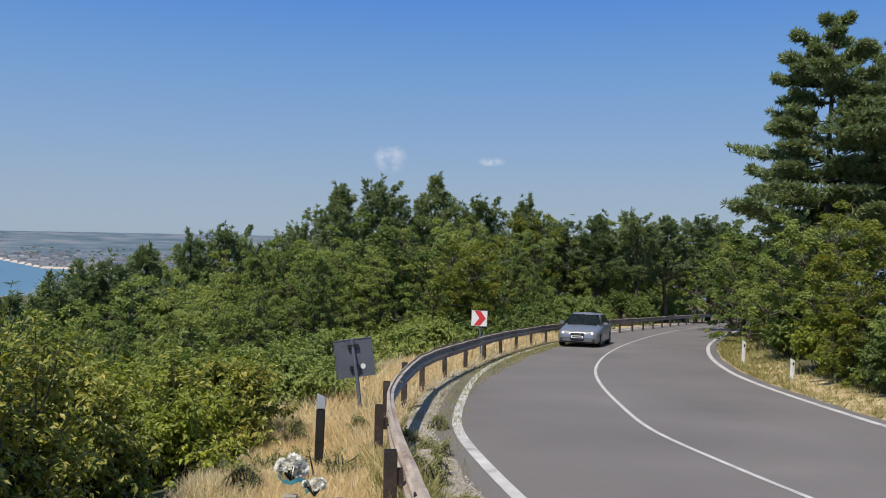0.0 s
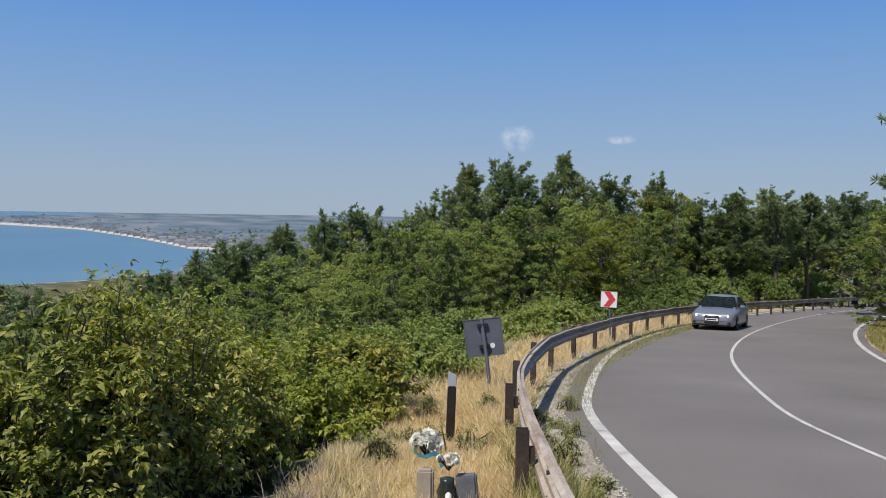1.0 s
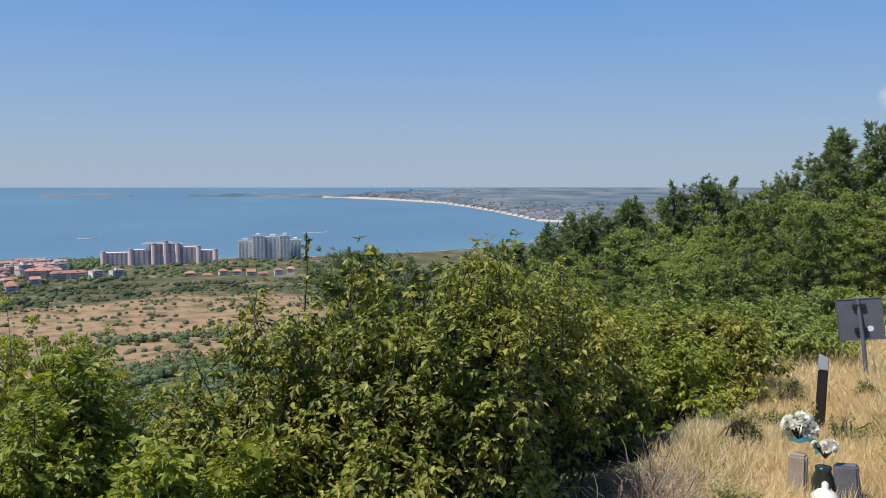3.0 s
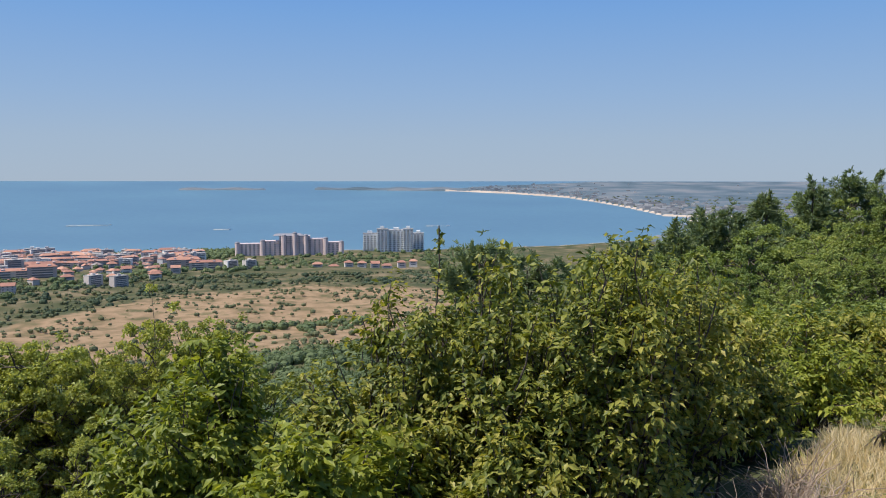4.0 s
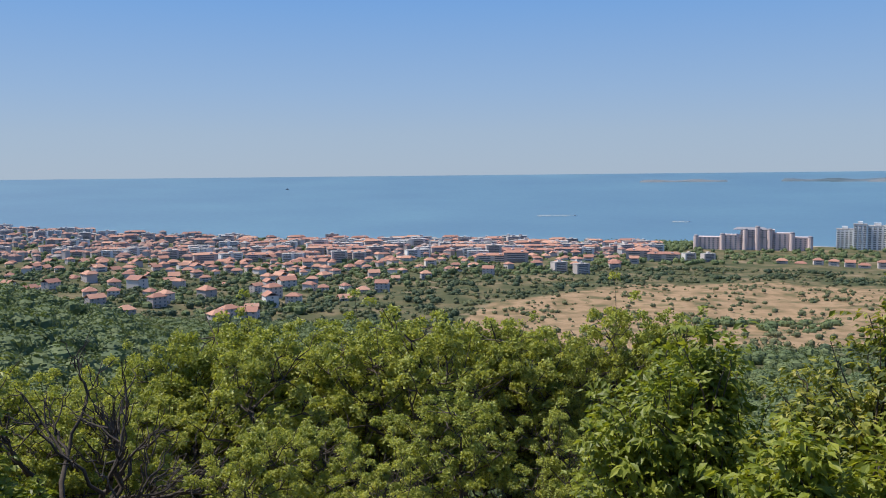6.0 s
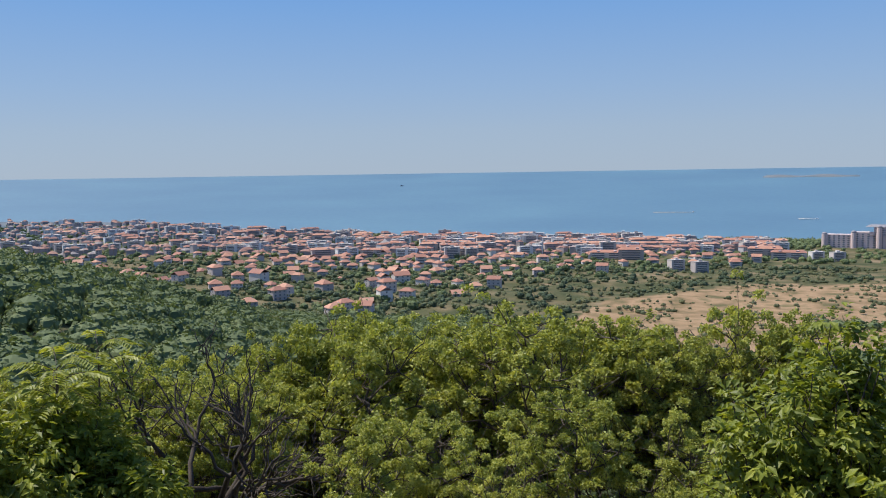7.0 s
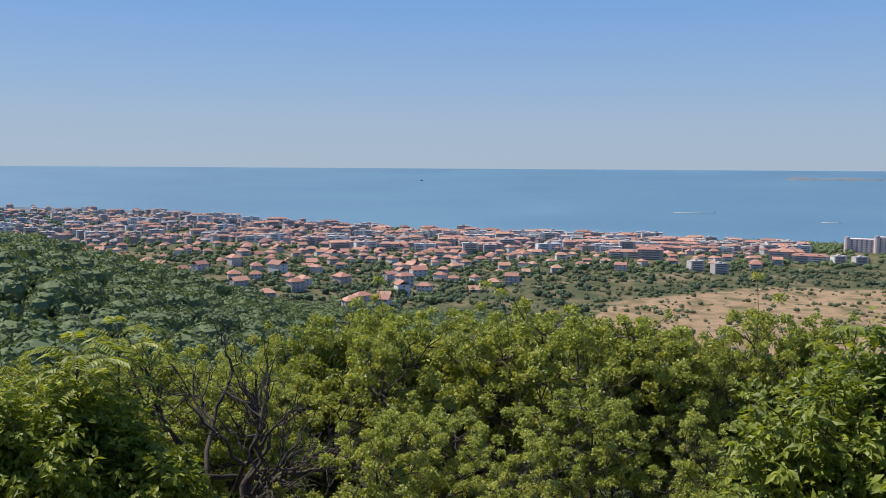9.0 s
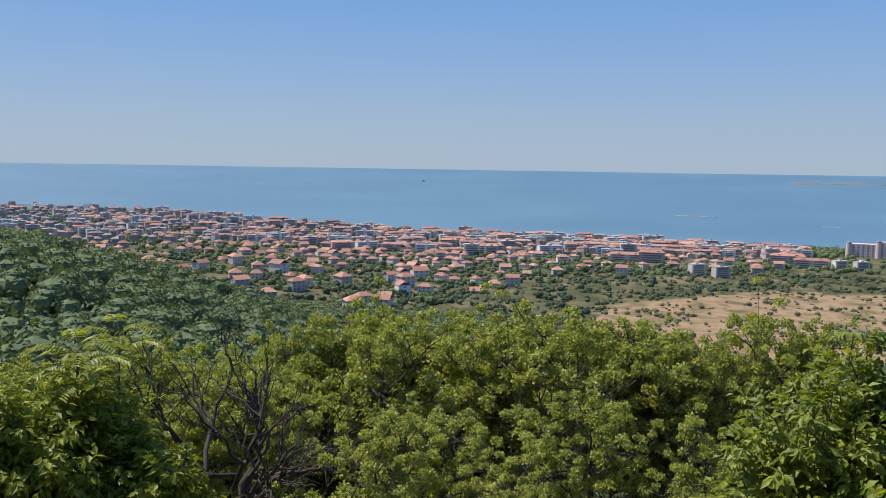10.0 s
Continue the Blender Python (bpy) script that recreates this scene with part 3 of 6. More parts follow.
def bush(name, seed, centre, tall, wide, shoots, per, leaf, mat, label, deep=None, droop=0.85):
    """A shrub of many arching shoots, each with folded leaves along its outer part."""
    rng = np.random.default_rng(seed)
    x, y = centre
    root = new(name)
    root.location = (x, y, ground_z(x, y))
    deep = deep or wide
    lines, pts, axs, nors = [], [], [], []
    tall, wide, deep = tall - 1.7 * leaf, wide - leaf, deep - leaf
    leaders = [(rng.random() * 2 * math.pi, math.asin(rng.random() ** 0.75), rng.uniform(0.76, 1.05)) for _ in range(max(10, shoots // 10))]
    for s in range(shoots):
        th, el, q = leaders[s % len(leaders)]
        th, el = th + rng.normal(0, 0.2), min(max(el + rng.normal(0, 0.13), 0.02), 1.57)
        q = min(q * rng.uniform(0.68, 1.06), 1.05)
        end = np.array([math.cos(th) * math.cos(el) * wide * q, math.sin(th) * math.cos(el) * deep * q, (0.22 + 0.78 * math.sin(el)) * tall * q])
        start = np.array([end[0] * 0.35 + rng.normal(0, 0.1), end[1] * 0.35 + rng.normal(0, 0.1), -0.1])
        line = bend(start, end, 7, rng, 0.18, 0.02)
        lines.append((line, 0.012, 0.003))
        # short side twigs, each with its leaves in two ranks
        twigs = max(per // 7, 4)
        g = np.concatenate([rng.uniform(0.3, 0.98, twigs - 1) ** 0.6, [1.0]]) * 6
        node = np.stack([np.interp(g, np.arange(7), line[:, c]) for c in range(3)], 1)
        t = unit(line[-1] - line[-3])
        way = unit(rng.normal(0, 0.7, (twigs, 3)) + t * 0.7 + np.array([0, 0, 0.1]))
        reach = leaf * rng.uniform(1.2, 3.2, twigs)
        m = 8
        W, N, R = np.repeat(way, m, 0), np.repeat(node, m, 0), np.repeat(reach, m)
        flank = unit(np.cross(W, np.array([0, 0, 1.0]) + rng.normal(0, 0.2, (twigs * m, 3)))) * np.where(np.arange(twigs * m) % 2, 1, -1)[:, None]
        along = np.tile(np.linspace(0.15, 1.0, m), twigs)
        pts.append(N + W * (R * along)[:, None] + rng.normal(0, 0.008, (twigs * m, 3)))
        axs.append(flank * (1.15 - 0.7 * along[:, None]) + W * 0.7 - np.array([0, 0, 0.75 * droop]) + rng.normal(0, 0.3, (twigs * m, 3)))
        nors.append(np.array([0, 0, 1.0]) + rng.normal(0, 0.45, (twigs * m, 3)) + 0.35 * np.array([math.cos(th), math.sin(th), 0]))
    v, f = tubes(lines, 4)
    array_part("stem", v, f, M_BARK, root, "thin brown stems")
    p = np.concatenate(pts)
    size = leaf * rng.uniform(0.55, 1.35, len(p))
    v, f = leaves(p, np.concatenate(axs), np.concatenate(nors), size, size * 0.5, math.hypot(x, y) < 10)
    array_part("foliage", v, f, mat, root, "", smooth=False)
    return tagged(root, label, "bush")


def top_at(az, d, el):
    """The height above the ground of a thing at that bearing and distance whose top shows at that elevation."""
    x, y = at_polar(az, d)
    return x, y, EYE + d * math.tan(radians(el)) - ground_z(x, y)


# shrubs beside the place where one stands
YELLOWING, FRESH = "dense shrub with yellowing leaves and brown tips", "fresh green leafy shrub on the slope"
for n, (x, y, el, wide, shoots, per, leaf, mat) in enumerate((
        (-4.75, 3.1, -8.6, 0.95, 260, 52, 0.07, M_GREEN_LEAF),
        (-3.5, 3.55, -6.8, 0.85, 340, 56, 0.054, M_BUSH_LEAF),
        (-2.9, 3.8, -5.0, 0.75, 350, 56, 0.052, M_BUSH_LEAF),
        (-2.45, 4.0, -2.9, 0.66, 330, 56, 0.052, M_BUSH_LEAF),
        (-2.6, 4.9, -3.0, 0.8, 350, 56, 0.054, M_BUSH_LEAF),
        (-3.0, 2.6, -15, 0.75, 230, 52, 0.068, M_GREEN_LEAF),
        (-2.5, 3.1, -17, 0.6, 260, 50, 0.052, M_BUSH_LEAF),
        (-2.95, 6.7, -5.2, 0.95, 320, 52, 0.06, M_BUSH_LEAF),
        (-3.0, 9.2, -6.9, 1.25, 260, 52, 0.072, M_GREEN_LEAF),
        (-3.2, 12.4, -7.2, 1.5, 240, 46, 0.09, M_BUSH_LEAF),
        (-4.3, 9.8, -6.2, 1.6, 260, 46, 0.09, M_BUSH_LEAF),
        (-3.0, 17.5, -6.4, 1.8, 230, 52, 0.10, M_WOOD_LEAF),
        (-4.4, 14.5, -6.4, 2.0, 240, 52, 0.10, M_WOOD_LEAF),
        (-2.6, 22.5, -6.4, 1.8, 230, 52, 0.11, M_WOOD_LEAF),
        (-1.8, 29, -5.6, 2.2, 230, 56, 0.13, M_WOOD_LEAF),
        (0.2, 36, -5.0, 2.6, 240, 60, 0.15, M_WOOD_LEAF),
        (2.6, 43, -4.4, 3.0, 240, 60, 0.16, M_WOOD_LEAF),
        (6.2, 50.5, -3.8, 3.0, 240, 60, 0.18, M_WOOD_LEAF),
        (10.5, 58.5, -3.2, 3.2, 240, 60, 0.18, M_WOOD_LEAF),
        (16, 68, -3.2, 3.6, 240, 60, 0.2, M_WOOD_LEAF),
        (23, 80, -2.6, 3.8, 240, 60, 0.2, M_WOOD_LEAF),
        (10.9, 18.5, -3.2, 1.3, 230, 52, 0.10, M_WOOD_LEAF),
        (11.6, 23.0, -3.0, 1.4, 230, 52, 0.11, M_GREEN_LEAF),
        (13.0, 28.0, -2.6, 1.5, 230, 52, 0.12, M_WOOD_LEAF),
        (15.2, 33.5, -2.4, 1.6, 230, 52, 0.12, M_GREEN_LEAF),
        (18.0, 39.5, -2.0, 1.8, 230, 52, 0.13, M_WOOD_LEAF))):
    tall = EYE + math.hypot(x, y) * math.tan(radians(el)) - ground_z(x, y)
    bush("bush", 100 + n, (x, y), tall, wide, shoots, per, leaf, mat, YELLOWING if mat is M_BUSH_LEAF else FRESH)

# woodland stock, copied about
OAKS = [broadleaf("oak_tree", 10 + k, 7.0, 2.7, 0.115, 19000, M_OAK_LEAF, 0.2, "small oak with yellow-green crown on the slope", 0.105) for k in range(4)]
WOODS = [broadleaf("woodland_tree", 30 + k, 10.0, 3.4, 0.19, 14000, M_WOOD_LEAF, 0.12, "leafy green woodland tree beside the road", 0.115) for k in range(4)]
YELLOWS = [broadleaf("yellowing_tree", 40 + k, 8.0, 2.8, 0.16, 15000, M_YELLOW_LEAF, 0.08, "broadleaved tree with yellowing late summer leaves", 0.13) for k in range(2)]
OPEN_CROWN = ((0.0, 0.6), (0.25, 1.0), (0.55, 0.78), (0.8, 0.45), (1.0, 0.1))
PINES = [pine("pine_tree", 50 + k, 12.0, 2.5, 13, 24, "dark green pine rising over the woodland", 0.38, needle=0.36, sparse=0.85, lift=(0.15, 0.7), puff=0.3, profile=OPEN_CROWN) for k in range(4)]
ROUND_CROWN = ((0.0, 0.5), (0.3, 0.95), (0.65, 0.9), (0.88, 0.6), (1.0, 0.25))
ROUND_PINES = [pine("pine_tree", 60 + k, 12.0, 2.4, 12, 26, "dark green pine with a broad ragged top", 0.42, needle=0.36, sparse=0.75, lift=(0.3, 1.3), puff=0.4, profile=ROUND_CROWN) for k in range(3)]
USED = set()


def plant(stock, k, az, d, el, turn=0.0, fat=1.0):
    """Sets out one of the stock at a bearing and distance, its top at an elevation."""
    x, y = at_polar(az, d)
    g = ground_z(x, y)
    ob = stock[k % len(stock)]
    s = (EYE + d * math.tan(radians(el)) - g) / TOPS[ob.name]
    m = Matrix.LocRotScale((x, y, g), Euler((0, 0, turn)), (s * fat, s * fat, s))
    if ob.name in USED:
        ob = copy_thing(ob, Matrix.Identity(4))
    USED.add(ob.name)
    ob.matrix_basis = m
    return ob


rng = np.random.default_rng(21)
# the slope below: small oaks
for k in range(60):
    az = 46 + 70 * ((k * 0.618) % 1)
    d = 16 + 30 * ((k * 0.381 + 0.1) % 1)
    if (az < 58 and d < 24) or (90 < az < 99 and d < 21):
        continue
    el = -10.9 + rng.normal(0, 1.2) - (1.6 if d < 21 else 0) - float(np.interp(az, [84, 90], [0, 1.6]))
    plant(OAKS, k, az, d, el=el, turn=k * 1.3, fat=rng.uniform(0.75, 1.05))
for k, (az, d, el) in enumerate(((91, 22.5, -13.6), (94, 23, -13.2), (97, 22, -13.8), (95.5, 26, -12.8), (92.4, 26, -12.7), (98.5, 27, -12.6))):
    plant(OAKS, k, az, d, el=el, turn=k * 2.2)
plant(OAKS, 1, 72.5, 30, el=-9.3, turn=0.4)
plant(OAKS, 2, 75.5, 31, el=-9.9, turn=1.4)
plant(OAKS, 3, 85, 28, el=-10.2, turn=2.4)
for k, (az, d, el) in enumerate(((62, 15, -15.5), (70, 16, -15), (80, 15, -16), (86, 14, -16.5), (76, 13, -17.5))):
    plant(OAKS, k, az, d, el=el, turn=k * 0.9, fat=1.0)

# skyline pines ahead
for k, (az, d, el, fat) in enumerate(((15.3, 58, 0.6, 1.1), (13.2, 62, 1.0, 1.1), (10.6, 62, -0.2, 1.1), (8.0, 58, 1.5, 1), (5.6, 60, 3.9, 1.15), (2.4, 62, 4.6, 1.1),
        (-0.8, 64, 4.7, 1.15), (-3.6, 66, 3.2, 1.2), (-7.2, 72, 3.4, 1.1), (-9.8, 76, 1.9, 1.2), (-11.8, 74, 2.3, 1.3), (-14.6, 74, 2.5, 1.3), (-16.4, 78, 2.0, 1.3), (-18.3, 80, 2.1, 1.3), (-20, 84, 1.4, 1.3),
        (36.3, 37, -3.1, 1.2), (23.5, 45, -2.2, 1.2), (20, 50, -0.9, 1.2), (33, 42, -4.2, 1.2), (22.0, 52, -1.6, 1.2), (18.0, 56, -0.4, 1.2), (25.8, 46, -2.9, 1.2), (30, 48, -4.2, 1.2))):
    plant(ROUND_PINES if k % 2 or az > 25 else PINES, k // 2, az, d, el=el, turn=k * 2.1, fat=fat)

# broadleaved wood
for k in range(96):
    az = 27 - 48 * ((k * 0.618) % 1)
    d = 22 + 64 * ((k * 0.4142 + 0.2) % 1)
    x, y = at_polar(az, d)
    if road_offset([x], [y])[0] < 9.0:
        continue
    top = np.interp(az, [-20, -8, -3, 1, 5, 10, 15, 20, 27], [1.3, 1.5, 1.6, 1.8, 1.6, -0.6, -1.4, -3.0, -5]) - np.interp(d, [22, 36, 52, 80], [3.6, 1.7, 0.6, 0.0])
    stock = YELLOWS if k in (13, 40, 71) else WOODS
    plant(stock, k, az, d, el=top + rng.normal(0, 0.6), turn=k * 1.7, fat=rng.uniform(0.85, 1.2))
for k, (az, d, el) in enumerate(((-10, 82, 1.0), (-12, 84, 0.8), (-13.4, 92, 1.5), (-14.8, 88, 0.8), (-16.4, 96, 1.6), (-17.6, 92, 0.8), (-19, 98, 1.5), (-20.2, 104, 1.4))):
    plant(WOODS, k, az, d, el=el, turn=k * 1.9, fat=1.3)
plant(YELLOWS, 0, -3.5, 44, el=0.2, turn=1, fat=1.2)
plant(WOODS, 2, 1.5, 40, el=1.6, turn=2, fat=1.15)

# the bank right of the road
CONE = ((0.0, 0.6), (0.2, 0.9), (0.55, 0.68), (0.8, 0.5), (0.93, 0.3), (1.0, 0.1))
BIG_PINE = pine("tall_pine_tree", 77, 16.0, 5.9, 13, 130, "tall dark pine with level layered boughs beside the road", 0.22, needle=0.36, blades=12, limbs=8, lift=(0.0, 0.14), profile=CONE)
plant([BIG_PINE], 0, -26.0, 41, el=14.2)
plant([BIG_PINE], 0, -30.0, 45, el=12.6, turn=2.0)
for k, (az, d, el, fat) in enumerate(((-21.6, 44, 1.0, 1.2), (-23.6, 36, 0.6, 1.2), (-25.5, 30, 1.8, 1.2), (-27.8, 25, 2.6, 1.2), (-30.5, 23, 1.5, 1.2), (-22.8, 50, 1.8, 1.3), (-26.5, 42, 3.5, 1.3), (-33, 25, 3, 1.2),
        (-24.6, 31.5, -2.0, 1.5), (-28.5, 22.5, -2.0, 1.5), (-22.6, 38, -1.5, 1.3), (-31.5, 20, -2, 1.5), (-21.2, 52, 0.5, 1.3), (-20.4, 62, 1.2, 1.3))):
    yellow = k in (3, 4, 8, 9)
    plant(YELLOWS if yellow else WOODS, k, az, d, el=el, turn=k * 1.1, fat=fat)


def dead_tree():
    """A bare, forked, greyish tree among the oaks."""
    r = np.random.default_rng(5)
    x, y = at_polar(94.5, 18.0)
    g = ground_z(x, y)
    root = new("dead_tree")
    root.location = (x, y, g)
    top = EYE + 18.0 * math.tan(radians(-10.4)) - g
    limbs = []

    def fork(p, d, length, rad, depth, lines):
        e = p + d * length
        lines.append((bend(p, e, 5, r, 0.0, 0.05), rad, rad * 0.6))
        if depth:
            for q in range(3):
                nd = unit(d + r.normal(0, 0.5, 3) + np.array([0, 0, 0.1]))
                fork(p + (e - p) * r.uniform(0.55, 1.0), nd, length * r.uniform(0.55, 0.8), rad * 0.58, depth - 1, lines)
    for q, a in enumerate((0.3, 2.2, 4.0)):
        limbs.append([])
        fork(np.array([0, 0, -0.2]), unit(np.array([math.cos(a) * 0.42, math.sin(a) * 0.42, 1.0])), top * 0.42, 0.12, 4, limbs[-1])
    high = max(p[0][:, 2].max() for l in limbs for p in l)
    for lines in limbs:
        for p in lines:
            p[0][:, 2] *= top / high
        v, f = tubes(lines[:1], 8)
        trunk = array_part("trunk", v, f, M_DEAD, root, "bare grey-brown bark")
        v, f = tubes(lines[1:])
        array_part("branch", v, f, M_DEAD, trunk, "bare forked twigs")
    return tagged(root, "bare dead tree with forked grey branches", "tree")


dead_tree()


def sapling(az, d, el, seed):
    """A thin stem with long arching feathered leaves at its tip."""
    r = np.random.default_rng(seed)
    x, y, tall = top_at(az, d, el)
    root = new("sapling")
    root.location = (x, y, ground_z(x, y))
    lines = [(bend((0, 0, -0.1), (0.25, 0.1, tall * 0.93), 7, r, 0, 0.01), 0.035, 0.012)]
    pts, ax, nor = [], [], []
    for k in range(26):
        h = tall * (0.4 + 0.55 * (k / 25) ** 0.7)
        a = k * 2.4
        s = np.array([0.25 * h / tall, 0.1 * h / tall, h])
        e = s + np.array([math.cos(a) * 0.75, math.sin(a) * 0.75, 0.1])
        line = bend(s, e, 6, r, 0.22, 0.01)
        lines.append((line, 0.008, 0.003))
        for q in np.linspace(0.25, 1, 12):
            b = np.array([np.interp(q * 5, np.arange(6), line[:, c]) for c in range(3)])
            for sgn in (-1, 1):
                pts.append(b)
                ax.append(np.array([-math.sin(a) * sgn, math.cos(a) * sgn, -0.15]) + 0.5 * np.array([math.cos(a), math.sin(a), 0]))
                nor.append(np.array([0, 0, 1.0]) + r.normal(0, 0.2, 3))
    v, f = tubes(lines, 4)
    array_part("stem", v, f, M_BARK, root, "thin straight stem")
    v, f = leaves(np.array(pts), np.array(ax), np.array(nor), 0.24, 0.085, True)
    array_part("foliage", v, f, M_GREEN_LEAF, root, "", smooth=False)
    return tagged(root, "slender sapling with long feathered yellow-green leaves", "tree")


sapling(101.0, 18, -9.6, 1)
sapling(103.5, 16, -10.6, 2)
for n, (az, d, el, wide) in enumerate(((103, 15.5, -13.5, 1.6), (107, 15, -12.6, 1.5), (99.5, 15, -17.5, 1.4))):
    x, y, tall = top_at(az, d, el)
    bush("bush", 170 + n, (x, y), tall, wide, 230, 44, 0.16, M_GREEN_LEAF, FRESH)


def tall_shoot(az, d, el, seed):
    """A single long shoot standing out of the shrubs."""
    r = np.random.default_rng(seed)
    x, y, tall = top_at(az, d, el)
    root = new("shoot")
    root.location = (x, y, ground_z(x, y))
    line = bend((0, 0, 0), (0.03, 0.02, tall), 9, r, 0, 0.006)
    v, f = tubes([(line, 0.01, 0.004)], 5)
    array_part("stem", v, f, M_BARK, root)
    m = 34
    g = np.concatenate([r.uniform(0.55, 0.9, 14), r.uniform(0.93, 1.0, 20)]) * 8
    base = np.stack([np.interp(g, np.arange(9), line[:, c]) for c in range(3)], 1)
    v, f = leaves(base, r.normal(0, 1, (m, 3)) - np.array([0, 0, 0.5]), np.array([0, 0, 1.0]) + r.normal(0, 0.4, (m, 3)), 0.055 * r.uniform(0.6, 1.2, m), 0.032, True)
    array_part("foliage", v, f, M_BUSH_LEAF, root, "", smooth=False)
    return tagged(root, "single tall leafy shoot above the shrubs", "plant")


for n, (az, d, el) in enumerate(((42.4, 5.2, -3.1),)):
    tall_shoot(az, d, el, 300 + n)


# ---- valley: scrub, town and shore ----
def clumps(name, spots, sizes, blades, mat, label, seed, flat=0.8, spray=0.42):
    """Many round shrubs or tree crowns far off, each a puff of leafy sprays, as one mesh."""
    r = np.random.default_rng(seed)
    n = len(spots)
    u = unit(r.normal(0, 1, (n, blades, 3)))
    u[:, :, 2] = np.abs(u[:, :, 2]) * 1.1 - 0.15
    rad = np.asarray(sizes)[:, None, None] * r.uniform(0.75, 1.12, (n, blades, 1))
    lump = 1 + 0.25 * np.sin(3.0 * u[:, :, :1] + r.random((n, 1, 1)) * 6) * np.cos(4.0 * u[:, :, 1:2] + r.random((n, 1, 1)) * 6)
    p = np.asarray(spots)[:, None] + u * rad * lump * np.array([1, 1, flat]) + np.array([0, 0, 1.0]) * np.asarray(sizes)[:, None, None] * 0.35
    size = np.repeat(np.asarray(sizes)[:, None] * spray, blades, 1) * r.uniform(0.7, 1.3, (n, blades))
    ax = unit(np.cross(u, r.normal(0, 1, u.shape)) + 0.25 * u)
    v, f = leaves((p - ax * size[..., None] * 0.5).reshape(-1, 3), ax.reshape(-1, 3), (u + r.normal(0, 0.35, u.shape)).reshape(-1, 3), size.ravel(), size.ravel() * 0.8)
    # the closed inside of each crown
    ang = np.arange(6) * math.pi / 3
    rings = np.array([[(math.cos(t) * w, math.sin(t) * w, h) for t in ang] for w, h in ((0.7, -0.5), (0.82, 0.1), (0.62, 0.55), (0.05, 0.8))]).reshape(-1, 3)
    core = np.asarray(spots)[:, None] + (rings[None] * np.array([1, 1, flat]) + np.array([0, 0, 0.35])) * np.asarray(sizes)[:, None, None]
    quad = np.array([(i * 6 + j, i * 6 + (j + 1) % 6, i * 6 + 6 + (j + 1) % 6, i * 6 + 6 + j) for i in range(3) for j in range(6)])
    f = np.concatenate([f, (np.arange(n)[:, None, None] * 24 + quad[None]).reshape(-1, 4) + len(v)])
    v = np.concatenate([v, core.reshape(-1, 3)])
    return tagged(new(name, mesh_from(name, v, f, mat, False)), label, "scrub", kind="stuff")


M_SCRUB = material("scrub", [(0.0, (0.075, 0.1, 0.055)), (0.5, (0.125, 0.145, 0.075)), (1.0, (0.21, 0.205, 0.105))], 0.01, 0.8, island=0.35, fine=20, translucent=0.15)
M_SCRUB_DARK = material("woodland_canopy", [(0.0, (0.07, 0.105, 0.052)), (0.5, (0.125, 0.165, 0.075)), (1.0, (0.22, 0.25, 0.11))], 0.03, 0.8, island=0.3, fine=18, translucent=0.15)


def scatter(count, az0, az1, r0, r1, keep, seed):
    r = np.random.default_rng(seed)
    az = r.uniform(az0, az1, count)
    d = np.sqrt(r.uniform(r0 ** 2, r1 ** 2, count))
    x, y = -np.sin(np.radians(az)) * d, np.cos(np.radians(az)) * d
    ok = keep(az, d, r.random(count))
    x, y = x[ok], y[ok]
    return np.column_stack([x, y, height(x, y)]), r


def in_field(az, d):
    near, far = np.interp(az, FIELD_AZ, FIELD_NEAR), np.interp(az, FIELD_AZ, FIELD_FAR)
    return (az > 38) & (az < 70) & (d > near) & (d < far)


def town_near(az):
    return np.interp(az, [36, 46, 55, 62, 68, 74, 80, 86, 92, 98, 106, 125], [1400, 1250, 1130, 980, 900, 800, 600, 560, 600, 620, 560, 500])


p, r = scatter(7200, 64, 124, 90, 620, lambda az, d, q: d < np.interp(az, [64, 70, 76, 80, 86, 92, 100, 124], [300, 420, 560, 560, 530, 560, 540, 480]) + 40 * q, 1)
clumps("woodland_canopy", p, r.uniform(2.6, 5.2, len(p)), 60, M_SCRUB_DARK, "dense dark green woodland covering the spur", 11, spray=0.27)
M_TREE_DARK = material("valley_tree", [(0.0, (0.045, 0.07, 0.042)), (0.5, (0.07, 0.1, 0.056)), (1.0, (0.115, 0.145, 0.08))], 0.012, 0.8, island=0.35, fine=18, translucent=0.1)
p, r = scatter(4200, 36, 106, 380, 1120, lambda az, d, q: ~in_field(az, d) & (np.sin(d / 37 + az * 0.9) + np.sin(az * 1.7 - d / 61) + q > 0.75), 21)
clumps("valley_trees", p, r.uniform(2.4, 4.6, len(p)), 24, M_TREE_DARK, "dark groups of trees across the valley", 22, spray=0.36)
p, r = scatter(2600, 36, 90, 60, 420, lambda az, d, q: ~in_field(az, d) & (q < 0.9), 2)
clumps("woodland_scrub", p, r.uniform(2.0, 4.2, len(p)), 60, M_SCRUB_DARK, "thick green scrub filling the valley", 12, spray=0.27)
p, r = scatter(12000, 34, 108, 380, 1150, lambda az, d, q: ~in_field(az, d) & (q < np.interp(d, [380, 600, 800, 1150], [0.9, 0.6, 0.4, 0.4]) + 0.2 * np.sin(d / 43 + az)), 3)
clumps("hillside_scrub", p, r.uniform(1.3, 3.6, len(p)) * np.interp(np.hypot(p[:, 0], p[:, 1]), [400, 650], [1.3, 0.9]), 20, M_SCRUB, "scattered green bushes on the hillside", 13)
p, r = scatter(2600, 38, 70, 370, 940, lambda az, d, q: in_field(az, d) & ((np.sin(d / 31) + np.sin(az * 1.1 + d / 90) > 0.5) | (q < 0.3)), 4)
